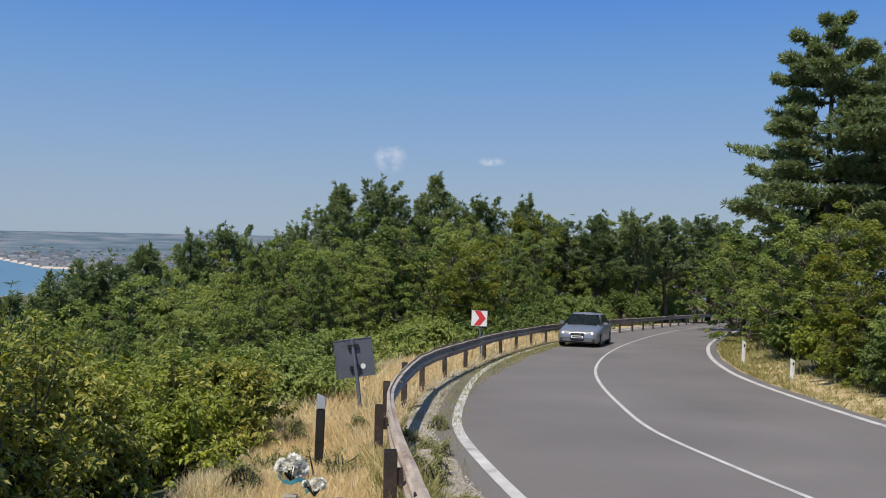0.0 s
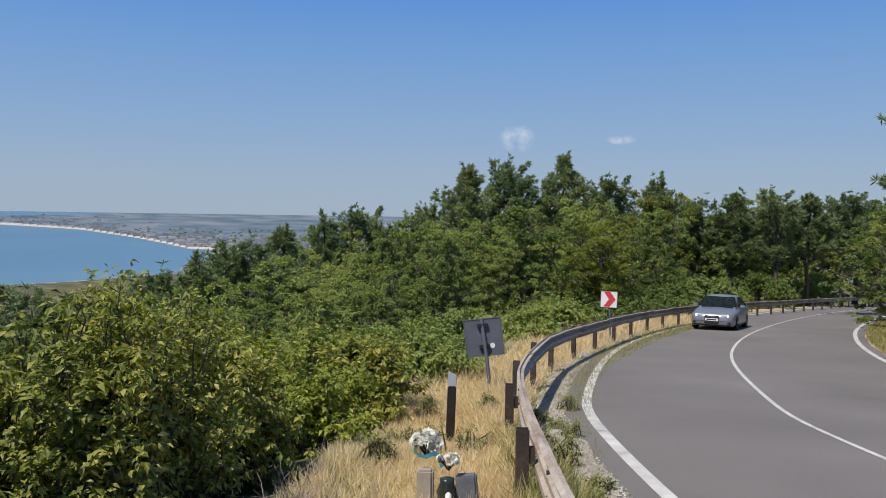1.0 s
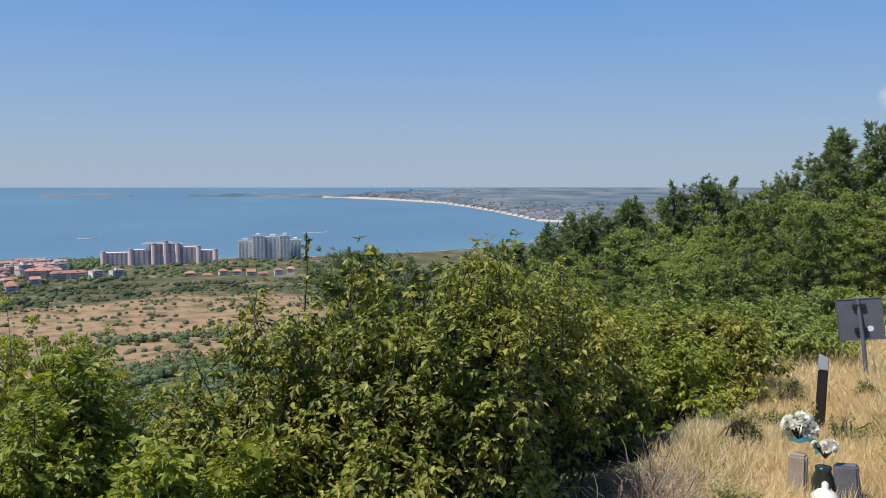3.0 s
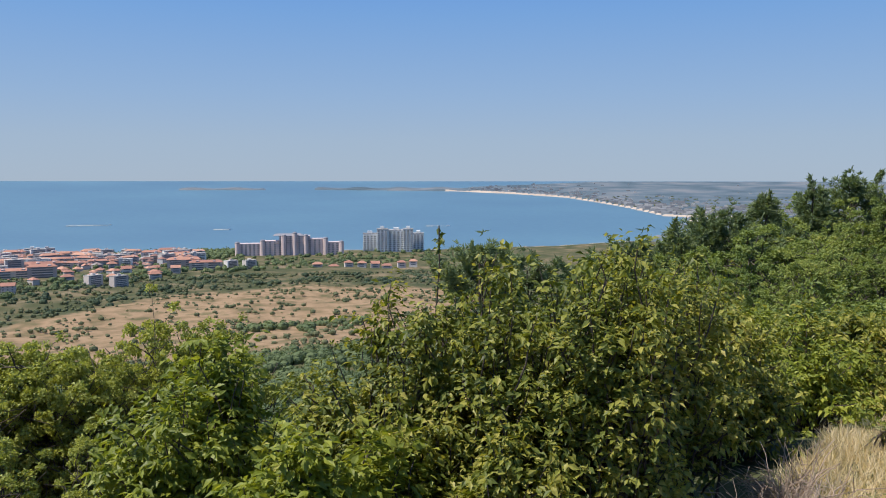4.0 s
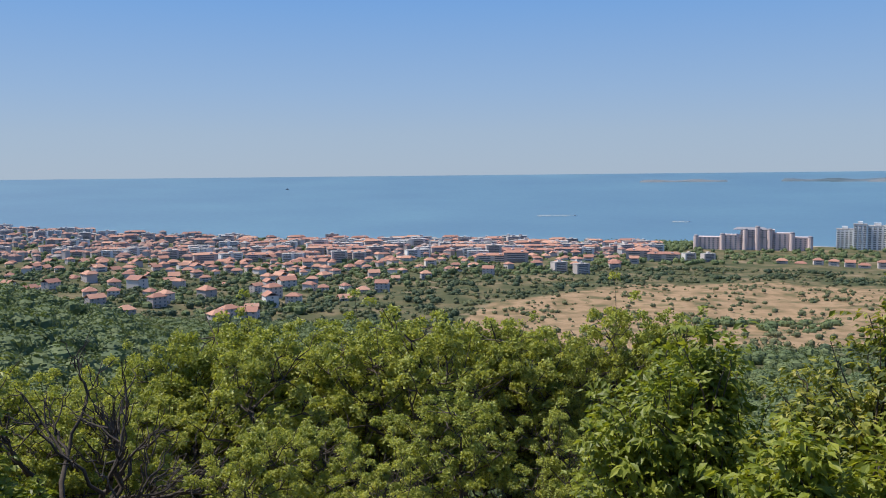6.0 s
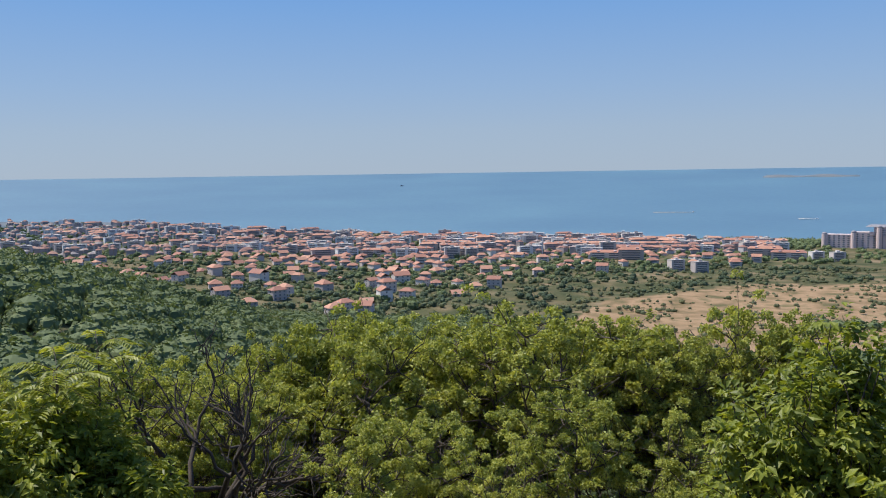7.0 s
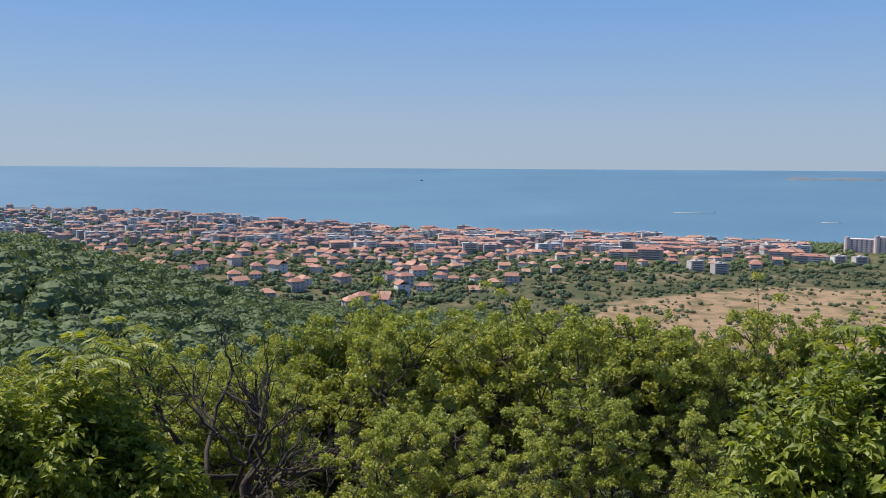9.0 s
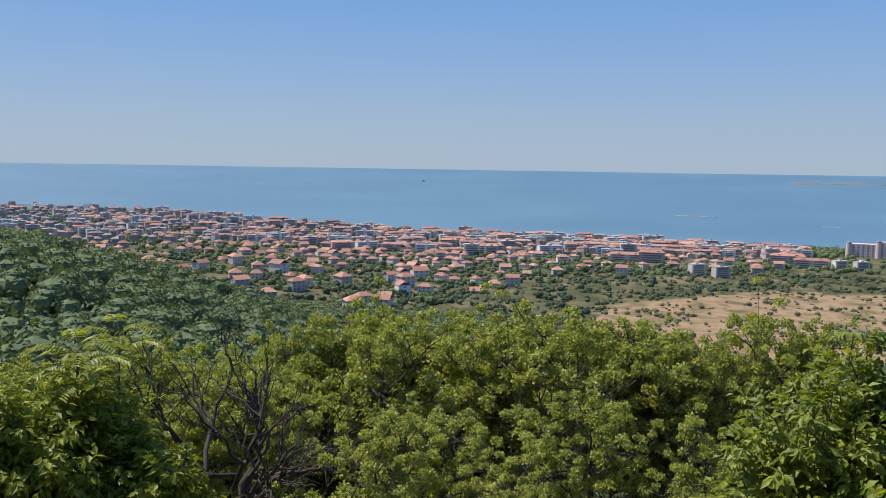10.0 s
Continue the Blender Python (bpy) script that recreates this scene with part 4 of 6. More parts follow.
clumps("field_bushes", p, r.uniform(0.8, 2.8, len(p)), 14, M_SCRUB, "low bushes dotted over the dry field", 14)
p, r = scatter(240, 40, 58, 560, 640, lambda az, d, q: (np.abs(az - 48.5) < 3.2 + 1.5 * q) & (np.abs(d - 600 - 6 * np.sin(az * 3)) < 22), 6)
clumps("field_thicket", p, r.uniform(2.5, 5.0, len(p)), 20, M_SCRUB_DARK, "dark thicket across the dry field", 16)
p, r = scatter(9500, 34, 110, 600, 2500, lambda az, d, q: (d < np.interp(az, SHORE_AZ, SHORE_R) - 50) & (d > town_near(az)) & (q < np.where(az < 62, 0.95, 0.85)), 5)
clumps("town_trees", p, r.uniform(2.6, 6.2, len(p)), 18, M_SCRUB_DARK, "trees between the houses of the town", 15)
p, r = scatter(900, 46, 62, 1480, 1640, lambda az, d, q: (q < 0.8) & ((np.abs(az - 49.2) > 4.0) | (d > 1560)), 8)
clumps("shore_trees", p, r.uniform(4.0, 7.5, len(p)), 14, M_SCRUB_DARK, "belt of dark trees along the shore", 18)

M_WALL = material("rendered_wall", [(0.0, (0.38, 0.34, 0.33)), (0.3, (0.5, 0.44, 0.42)), (0.65, (0.62, 0.55, 0.51)), (1.0, (0.76, 0.73, 0.7))], 0.1, 0.85, rand=0.85)
M_ROOF = material("clay_tiles", [(0.0, (0.29, 0.145, 0.115)), (0.5, (0.4, 0.2, 0.145)), (0.85, (0.5, 0.275, 0.195)), (1.0, (0.38, 0.32, 0.29))], 0.15, 0.8, 0.2, rand=0.7)
M_FLAT = material("flat_roof", [(0.0, (0.25, 0.23, 0.22)), (1.0, (0.5, 0.48, 0.45))], 0.1, 0.9, rand=0.6)
M_WINDOW = material("far_window", [(0.0, (0.13, 0.145, 0.17)), (1.0, (0.2, 0.215, 0.24))], 0.5, 0.2, rand=0.4, spec=0.6)
M_PINK = material("pink_render", [(0.0, (0.6, 0.47, 0.45)), (1.0, (0.73, 0.59, 0.56))], 0.08, 0.85)
M_WHITE = material("white_render", [(0.0, (0.7, 0.7, 0.7)), (1.0, (0.83, 0.83, 0.82))], 0.08, 0.8)
M_SLATE = material("dark_roof", [(0.0, (0.2, 0.2, 0.23)), (1.0, (0.3, 0.29, 0.31))], 0.2, 0.7)


def hip_roof(w, d, z, rise, eave, ridge=0.45):
    """A hipped roof with thick eaves."""
    bm = bmesh.new()
    a, b = w / 2 + eave, d / 2 + eave
    ring = lambda h: [bm.verts.new((sx * a, sy * b, h)) for sx, sy in ((-1, -1), (1, -1), (1, 1), (-1, 1))]
    lo, hi = ring(z - 0.15), ring(z + 0.1)
    k = max(a - b, 0) + a * ridge * 0.3
    p, q = bm.verts.new((-k, 0, z + rise)), bm.verts.new((k, 0, z + rise))
    bm.faces.new(lo[::-1])
    for i in range(4):
        j = (i + 1) % 4
        bm.faces.new((lo[i], lo[j], hi[j], hi[i]))
    bm.faces.new((hi[0], hi[1], q, p))
    bm.faces.new((hi[1], hi[2], q))
    bm.faces.new((hi[2], hi[3], p, q))
    bm.faces.new((hi[3], hi[0], p))
    return bm


def gable_roof(w, d, z, rise, eave):
    bm = bmesh.new()
    a, b = w / 2 + eave, d / 2 + eave
    prof = [(-b, z - 0.25), (0, z + rise), (b, z - 0.25), (b, z - 0.45), (0, z + rise - 0.25), (-b, z - 0.45)]
    ends = [[bm.verts.new((s * a, y, h)) for y, h in prof] for s in (-1, 1)]
    for i in range(6):
        j = (i + 1) % 6
        bm.faces.new((ends[0][i], ends[0][j], ends[1][j], ends[1][i]))
    bm.faces.new(ends[0][::-1])
    bm.faces.new(ends[1])
    return bm


def house(seed, near):
    """A two- or three-storey house: its front, with windows, towards -y."""
    r = np.random.default_rng(seed)
    w, d, st = r.uniform(8.5, 13.5), r.uniform(8.0, 11.5), int(r.choice([1, 2, 2, 3]))
    top = 2.9 * st
    root = new("house")
    part("wall", box((-w / 2, -d / 2, -6), (w / 2, d / 2, top)), M_WALL, root)
    roof = part("roof", gable_roof(w, d, top, d * 0.3, 0.5) if seed % 3 == 0 else hip_roof(w, d, top, d * 0.31, 0.6), M_ROOF, root, "orange clay tiles")
    if near:
        part("chimney", box((w * 0.2, -0.4, top), (w * 0.2 + 0.7, 0.4, top + d * 0.25 + 0.6)), M_WALL, roof)
        part("balcony", box((-w * 0.45, -d / 2 - 1.3, 2.8), (w * 0.1, -d / 2, 3.05)), M_FLAT, root, "concrete slab")
    n, half = (3, 0.75) if near else (1, w * 0.3)
    for s in range(st):
        for k in range(n):
            x = (k + 0.5) / n * w - w / 2
            part("window", box((x - half, -d / 2 - 0.04, s * 2.9 + 0.9), (x + half, -d / 2 + 0.05, s * 2.9 + 2.3)), M_WINDOW, root)
        if near:
            for sx in (-1, 1):
                part("window", box((sx * w / 2 - 0.04, -0.7, s * 2.9 + 0.9), (sx * w / 2 + 0.04, 0.7, s * 2.9 + 2.3)), M_WINDOW, root)
    return tagged(root, "pale rendered house with orange clay tile roof", "house", "houses of the town")


def block(seed, w, d, storeys, tiled, wall, label):
    """An apartment block with a balcony and a run of glazing at every storey."""
    r = np.random.default_rng(seed)
    top = storeys * 3.0
    root = new("apartment_building")
    part("wall", box((-w / 2, -d / 2, -8), (w / 2, d / 2, top)), wall, root)
    if tiled:
        roof = part("roof", hip_roof(w, d, top, 3.2, 0.8), M_ROOF, root, "red clay tiles")
        for s in (-0.25, 0.25):
            part("dormer", hip_roof(6, 4, top + 1.6, 1.6, 0.3) if r.random() > 0.5 else box((s * w - 2, -d * 0.42, top), (s * w + 2, 0, top + 2.4)), M_WALL, roof)
    else:
        part("roof", box((-w / 2 - 0.3, -d / 2 - 0.3, top), (w / 2 + 0.3, d / 2 + 0.3, top + 0.5)), M_FLAT, root, "flat roof")
        part("stair_head", box((-3, -2, top + 0.5), (3, 3, top + 3.2)), M_WALL, root)
    bays = 1 if w < 40 else 2
    for s in range(storeys):
        for b in range(bays):
            x0, x1 = (b + 0.14) / bays * w - w / 2, (b + 0.86) / bays * w - w / 2
            part("window", box((x0, -d / 2 - 0.05, s * 3 + 0.7), (x1, -d / 2 + 0.05, s * 3 + 2.4)), M_WINDOW, root)
            if s:
                part("balcony", box((x0, -d / 2 - 1.3, s * 3 - 0.1), (x1, -d / 2, s * 3 + 0.75)), wall, root)
    return tagged(root, label, "apartment building", "apartment buildings of the town")


def face_hill(ob, az, d, turn=0.0, scale=1.0, z=None):
    """Puts a building at a bearing and distance, its front towards the hill."""
    x, y = at_polar(az, d)
    ob.matrix_basis = Matrix.LocRotScale((x, y, ground_z(x, y) if z is None else z), Euler((0, 0, radians(az + turn))), (scale,) * 3)
    return ob


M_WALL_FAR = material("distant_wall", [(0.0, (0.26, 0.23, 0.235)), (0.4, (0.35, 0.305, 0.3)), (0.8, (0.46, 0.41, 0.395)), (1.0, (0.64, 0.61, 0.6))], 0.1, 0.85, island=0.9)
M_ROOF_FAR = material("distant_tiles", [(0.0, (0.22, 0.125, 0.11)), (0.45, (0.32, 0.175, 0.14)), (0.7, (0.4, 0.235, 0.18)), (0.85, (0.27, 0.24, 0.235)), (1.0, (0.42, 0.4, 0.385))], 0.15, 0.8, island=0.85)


def distant_houses(sites, r):
    """The far rows of the town, too small to pick apart: walls, hipped roofs and bands of windows in one mesh."""
    vs, fs, mi = [], [], []
    cube = np.array([(x, y, z) for z in (0, 1) for y in (-1, 1) for x in (-1, 1)], float)
    sides = [(0, 1, 5), (0, 5, 4), (1, 3, 7), (1, 7, 5), (3, 2, 6), (3, 6, 7), (2, 0, 4), (2, 4, 6)]
    hip = [(0, 1, 5), (0, 5, 4), (1, 2, 5), (2, 3, 4), (2, 4, 5), (3, 0, 4), (0, 3, 2), (0, 2, 1)]
    count = 0
    for d, az, turn, scale in sites:
        x, y = at_polar(az, d)
        g, a = ground_z(x, y), radians(az + turn)
        w, dp, h = r.uniform(4, 8.5) * scale, r.uniform(3.8, 5.5) * scale, float(r.choice([3, 6, 6, 9, 9, 12]))
        pieces = [(cube * (w, dp, h + 6) - (0, 0, 6), sides, 0)]
        e, rise, k = 0.5, dp * 0.62, max(w - dp, 0.5)
        pieces.append((np.array([(-w - e, -dp - e, h), (w + e, -dp - e, h), (w + e, dp + e, h), (-w - e, dp + e, h), (-k, 0, h + rise), (k, 0, h + rise)]), hip, 1))
        for s in range(int(h / 3)):
            for q in (-0.5, 0.5):
                pieces.append((cube * (w * 0.3, 0.1, 1.4) + (q * w, -dp, s * 3 + 0.9), sides, 2))
        c, sn = math.cos(a), math.sin(a)
        for v, f, m in pieces:
            vs.append(np.column_stack([v[:, 0] * c - v[:, 1] * sn + x, v[:, 0] * sn + v[:, 1] * c + y, v[:, 2] + g]))
            fs.append(np.array(f) + count)
            mi.append(np.full(len(f), m))
            count += len(v)
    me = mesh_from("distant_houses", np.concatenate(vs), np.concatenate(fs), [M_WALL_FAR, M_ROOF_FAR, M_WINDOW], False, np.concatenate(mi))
    return tagged(new("distant_houses", me), "crowded far rows of pale houses with red roofs", "town", kind="stuff")


def settle():
    r = np.random.default_rng(77)
    near_stock = [house(200 + k, True) for k in range(5)]
    far_stock = [house(220 + k, False) for k in range(6)]
    blocks = [block(240, 34, 14, 5, True, M_WALL, "apartment building with red tile roof and balconies"), block(241, 46, 15, 4, True, M_WALL, "long apartment building with red tile roof"),
              block(242, 26, 14, 6, False, M_WALL, "pale flat-roofed apartment building with balconies"), block(243, 40, 14, 5, False, M_WHITE, "white flat-roofed apartment building with balconies")]
    used = set()

    def put(ob, az, d, turn, scale=1.0):
        if ob.name in used:
            ob = copy_thing(ob, Matrix.Identity(4))
        used.add(ob.name)
        face_hill(ob, az, d, turn, scale)
    # the nearest houses, one by one
    for k, (az, d, turn) in enumerate(((84.6, 575, 20), (82.6, 610, -15), (83.2, 655, 10), (83.9, 640, 30), (82.4, 700, 0), (90.3, 640, 10), (92.1, 720, 25), (91.0, 780, 0), (79.6, 740, -20), (76.2, 760, 15), (74.9, 800, 5), (73.6, 830, -10),
            (77.6, 820, 0), (88.4, 700, 30), (95.6, 720, 0), (97.4, 800, 15), (94.6, 840, 40), (102.0, 700, 10), (103.4, 690, 5), (99.6, 830, 0), (70.6, 950, 10), (66.3, 980, -8), (69, 1010, 20))):
        put(near_stock[k % 5], az, d, turn, 1.0)
    taken, sites = [], []
    tries = 0
    while len(taken) < 1350 and tries < 20000:
        tries += 1
        az = r.uniform(55, 112)
        t0, t1 = town_near(az) + 60, float(np.interp(az, SHORE_AZ, SHORE_R)) - 90
        f = r.random() ** 0.5
        d = t0 + (t1 - t0) * f
        if in_field(np.array([az]), np.array([d]))[0] or (az < 70 and f < 0.3 and r.random() < 0.7):
            continue
        p = np.array(at_polar(az, d))
        gap = 34 if f < 0.3 else 20 if f < 0.5 else 14.5
        if any((p[0] - q[0]) ** 2 + (p[1] - q[1]) ** 2 < gap * gap for q in taken):
            continue
        taken.append(p)
        if f > 0.5 and r.random() < (0.42 if az < 84 and f > 0.68 else 0.17):
            put(blocks[int(r.integers(4))], az, d, r.normal(0, 16), r.uniform(0.75, 1.0))
        else:
            sites.append((d, az, 90 * int(r.integers(2)) + r.normal(25, 20), r.uniform(0.8, 1.25)))
    sites.sort()
    for d, az, turn, scale in sites[:230]:
        put(far_stock[int(r.integers(6))] if d > 900 else near_stock[int(r.integers(5))], az, d, turn, scale)
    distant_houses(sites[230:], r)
    # tiled villas below the towers, and the sheds by the field
    for az, d, t in ((46.2, 1230, 0), (45.2, 1215, 10), (44.3, 1220, -5), (43.4, 1225, 5), (42.6, 1215, 0), (41.6, 1220, 8), (40.8, 1230, 0), (47.3, 1240, 0), (56.5, 1190, 0), (57.8, 1100, 12), (60.4, 1080, 0), (61.5, 1150, 0), (63, 1120, 10)):
        put(far_stock[int(r.integers(6))], az, d, t, 1.1)
    for az, d in ((60.0, 1010), (61.5, 1025), (53.0, 1250), (51.8, 1235)):
        put(blocks[2], az, d, 35, 0.7)
    put(blocks[1], 54.6, 1260, 0, 1.0)
    put(blocks[1], 56.0, 1280, 0, 1.0)
    put(blocks[0], 64.4, 1180, 0, 1.0)
    put(blocks[1], 66.0, 1200, 0, 1.0)


settle()


def tower(az, d, w, depth, tall, columns):
    """One slab of the white high-rises, ribbed by columns of balconies."""
    root = new("high_rise")
    part("wall", box((-w / 2, -depth / 2, -10), (w / 2, depth / 2, tall)), M_WHITE, root)
    part("roof", box((-w / 2 - 0.4, -depth / 2 - 0.4, tall), (w / 2 + 0.4, depth / 2 + 0.4, tall + 0.8)), M_FLAT, root)
    part("lift_house", box((-w * 0.18, -depth * 0.3, tall + 0.8), (w * 0.18, depth * 0.3, tall + 4.2)), M_WHITE, root)
    step = w / columns
    for c in range(columns):
        x = -w / 2 + (c + 0.5) * step
        recess = part("glazing", box((x - step * 0.28, -depth / 2 - 0.25, 1), (x + step * 0.28, -depth / 2 + 0.1, tall - 1.5)), M_WINDOW, root, "tall column of dark windows")
        for s in range(1, int(tall / 3)):
            part("balcony", box((x - step * 0.28, -depth / 2 - 1.0, s * 3), (x + step * 0.28, -depth / 2 - 0.2, s * 3 + 0.9)), M_WHITE, recess)
    return face_hill(tagged(root, "white high-rise slab with ribbed columns of balconies", "high-rise", "white high-rises by the shore"), az, d, 0, 1.22, ground_z(*at_polar(42, 1590)))


for args in ((43.75, 1600, 21, 16, 27, 4), (42.9, 1580, 17, 16, 35, 3), (41.95, 1585, 25, 16, 33, 4), (41.15, 1580, 16, 16, 35, 3), (40.45, 1605, 17, 16, 27, 3)):
    tower(*args)


def grand_hotel():
    """A broad stepped hotel with corner turrets under dark caps."""
    root = new("hotel")
    z0 = ground_z(*at_polar(49, 1520))
    for name, x, w, tall in (("wing", -62, 46, 20), ("wing", -26, 30, 24), ("main_block", 10, 50, 32), ("wing", 46, 30, 27), ("wing", 72, 34, 21)):
        wing = part(name, box((x - w / 2, -9, -8), (x + w / 2, 9, tall)), M_PINK, root)
        part("roof", hip_roof(w, 18, tall, 3.5, 0.8), M_SLATE, wing, "dark mansard roof")
        for s in range(int(tall / 3.2)):
            n = int(w / 6.5)
            for k in range(n):
                a = x - w / 2 + (k + 0.5) * w / n
                part("window", box((a - 1.4, -9.06, s * 3.2 + 0.8), (a + 1.4, -8.95, s * 3.2 + 2.6)), M_WINDOW, wing)
    for x, tall in ((-82, 21), (-42, 24), (-8, 32), (10, 36), (28, 32), (60, 27), (86, 21)):
        bm = bmesh.new()
        bmesh.ops.create_cone(bm, cap_ends=True, segments=10, radius1=4, radius2=4, depth=tall, matrix=Matrix.Translation((x, -9, tall / 2)))
        turret = part("turret", bm, M_PINK, root)
        bm = bmesh.new()
        bmesh.ops.create_uvsphere(bm, u_segments=10, v_segments=6, radius=4.2, matrix=Matrix.Translation((x, -9, tall)) @ Matrix.Diagonal((1, 1, 0.6, 1)))
        part("dome", bm, M_SLATE, turret, "dark rounded cap", True)
    return face_hill(tagged(root, "broad pinkish hotel with dark domed turrets", "hotel"), 49.2, 1530, 0, 1.09, z0)


grand_hotel()


def far_town():
    """Tiny pale buildings along the far beach and plain."""
    r = np.random.default_rng(3)
    vs, fs = [], []
    cube = np.array([(x, y, z) for z in (0, 1) for y in (-1, 1) for x in (-1, 1)], float)
    quad = np.array([(0, 1, 5, 4), (1, 3, 7, 5), (3, 2, 6, 7), (2, 0, 4, 6), (4, 5, 7, 6)])
    for k in range(900):
        az = r.uniform(2, 37)
        f0 = float(np.interp(az, FAR_AZ, FAR_R)) if az > 15 else 2700
        d = f0 + 60 + r.exponential(230)
        if d > 4600:
            continue
        x, y = at_polar(az, d)
        s = np.array([r.uniform(5, 16), r.uniform(4, 8), r.uniform(4, 12)]) * (0.6 if d > 3400 else 1)
        c, sn = math.cos(radians(az)), math.sin(radians(az))
        v = cube * s
        vs.append(np.column_stack([v[:, 0] * c - v[:, 1] * sn + x, v[:, 0] * sn + v[:, 1] * c + y, v[:, 2] + float(ground_z(x, y)) - 1]))
        fs.append(quad + 8 * (len(vs) - 1))
    m = material("far_buildings", [(0.0, (0.18, 0.19, 0.21)), (0.6, (0.29, 0.285, 0.29)), (1.0, (0.5, 0.49, 0.48))], 0.02, 0.9, island=0.8)
    return tagged(new("far_town", mesh_from("far_town", np.concatenate(vs), np.concatenate(fs), m, False)), "hazy pale buildings of the far resort town", "town", kind="stuff")


far_town()
p, r = scatter(1200, 0, 37, 2000, 3700, lambda az, d, q: (land_share(az, d) > 0.9) & (q < 0.9), 9)
clumps("plain_trees", p, r.uniform(4, 8, len(p)), 10, M_SCRUB, "trees scattered over the far plain", 19, 0.35)


def boat(az, el, length, wake, side, name="motor_boat", label="small white motor boat with a long foaming wake"):
    """A small boat on the sea with the white wake behind it."""
    lo, hi = 1500.0, 4700.0
    for _ in range(40):
        mid = (lo + hi) / 2
        lo, hi = (mid, hi) if math.degrees(math.atan2(float(sea_level(mid)) - EYE, mid)) < el else (lo, mid)
    x, y = at_polar(az, lo)
    root = new(name)
    root.matrix_basis = Matrix.LocRotScale((x, y, float(sea_level(lo)) + 0.3), Euler((0, 0, radians(az))), None)
    bm = bmesh.new()
    hull = [(-0.5, -0.16, 0.0), (0.2, -0.18, 0.0), (0.5, 0, 0.08), (0.2, 0.18, 0.0), (-0.5, 0.16, 0.0)]
    lo_ring = [bm.verts.new(Vector(h) * length) for h in hull]
    hi_ring = [bm.verts.new((Vector(h) * 1.12 + Vector((0, 0, 0.22))) * length) for h in hull]
    bm.faces.new(lo_ring[::-1])
    bm.faces.new(hi_ring)
    for i in range(5):
        bm.faces.new((lo_ring[i], lo_ring[(i + 1) % 5], hi_ring[(i + 1) % 5], hi_ring[i]))
    part("hull", bm, M_WHITE if wake else M_SLATE, root)
    part("cabin", box((-0.25 * length, -0.1 * length, 0.2 * length), (0.12 * length, 0.1 * length, 0.42 * length), bevel=0.02 * length), M_WHITE if wake else M_SLATE, root)
    if wake:
        bm = bmesh.new()
        prev = None
        for k in range(15):
            f = k / 14
            h = (4.0 + 11 * f) * (1 + 0.3 * math.sin(k * 2.1))
            pair = [bm.verts.new((-side * (length * 0.4 + wake * f), s * h + math.sin(f * 3) * 2, 0.25)) for s in (-1, 1)]
            if prev:
                bm.faces.new((prev[0], pair[0], pair[1], prev[1]))
            prev = pair
        part("wake", bm, M_PAINT, root, "white foam")
    return tagged(root, label, "boat")


for args in ((60.4, -2.8, 9, 110, 1), (96.2, -3.05, 9, 40, 1), (38.4, -3.05, 9, 60, 1), (53.0, -3.2, 8, 40, 1)):
    boat(*args)
boat(79.8, -0.84, 14, 0, 1, "ship", "dark ship far out on the sea")


# ---- beside the road ----
RAIL_LINE = [(4.4, -14), (2.2, -7), (0.85, 0), (0.2, 3.6), (-0.1, 6.4), (-0.3, 8.8), (-0.4, 11.5), (-0.22, 14.8), (0.2, 18.6), (1.42, 24.2), (3.3, 31), (5.7, 38), (9.3, 46.1), (14.0, 54.6), (22.4, 70), (31, 84)]


def loft(sections, close=True):
    bm = bmesh.new()
    rings = [[bm.verts.new(p) for p in s] for s in sections]
    n = len(rings[0])
    for a, b in zip(rings, rings[1:]):
        for i in range(n):
            j = (i + 1) % n
            bm.faces.new((a[i], a[j], b[j], b[i]))
    if close:
        bm.faces.new(rings[0][::-1])
        bm.faces.new(rings[-1])
    bmesh.ops.recalc_face_normals(bm, faces=bm.faces[:])
    return bm


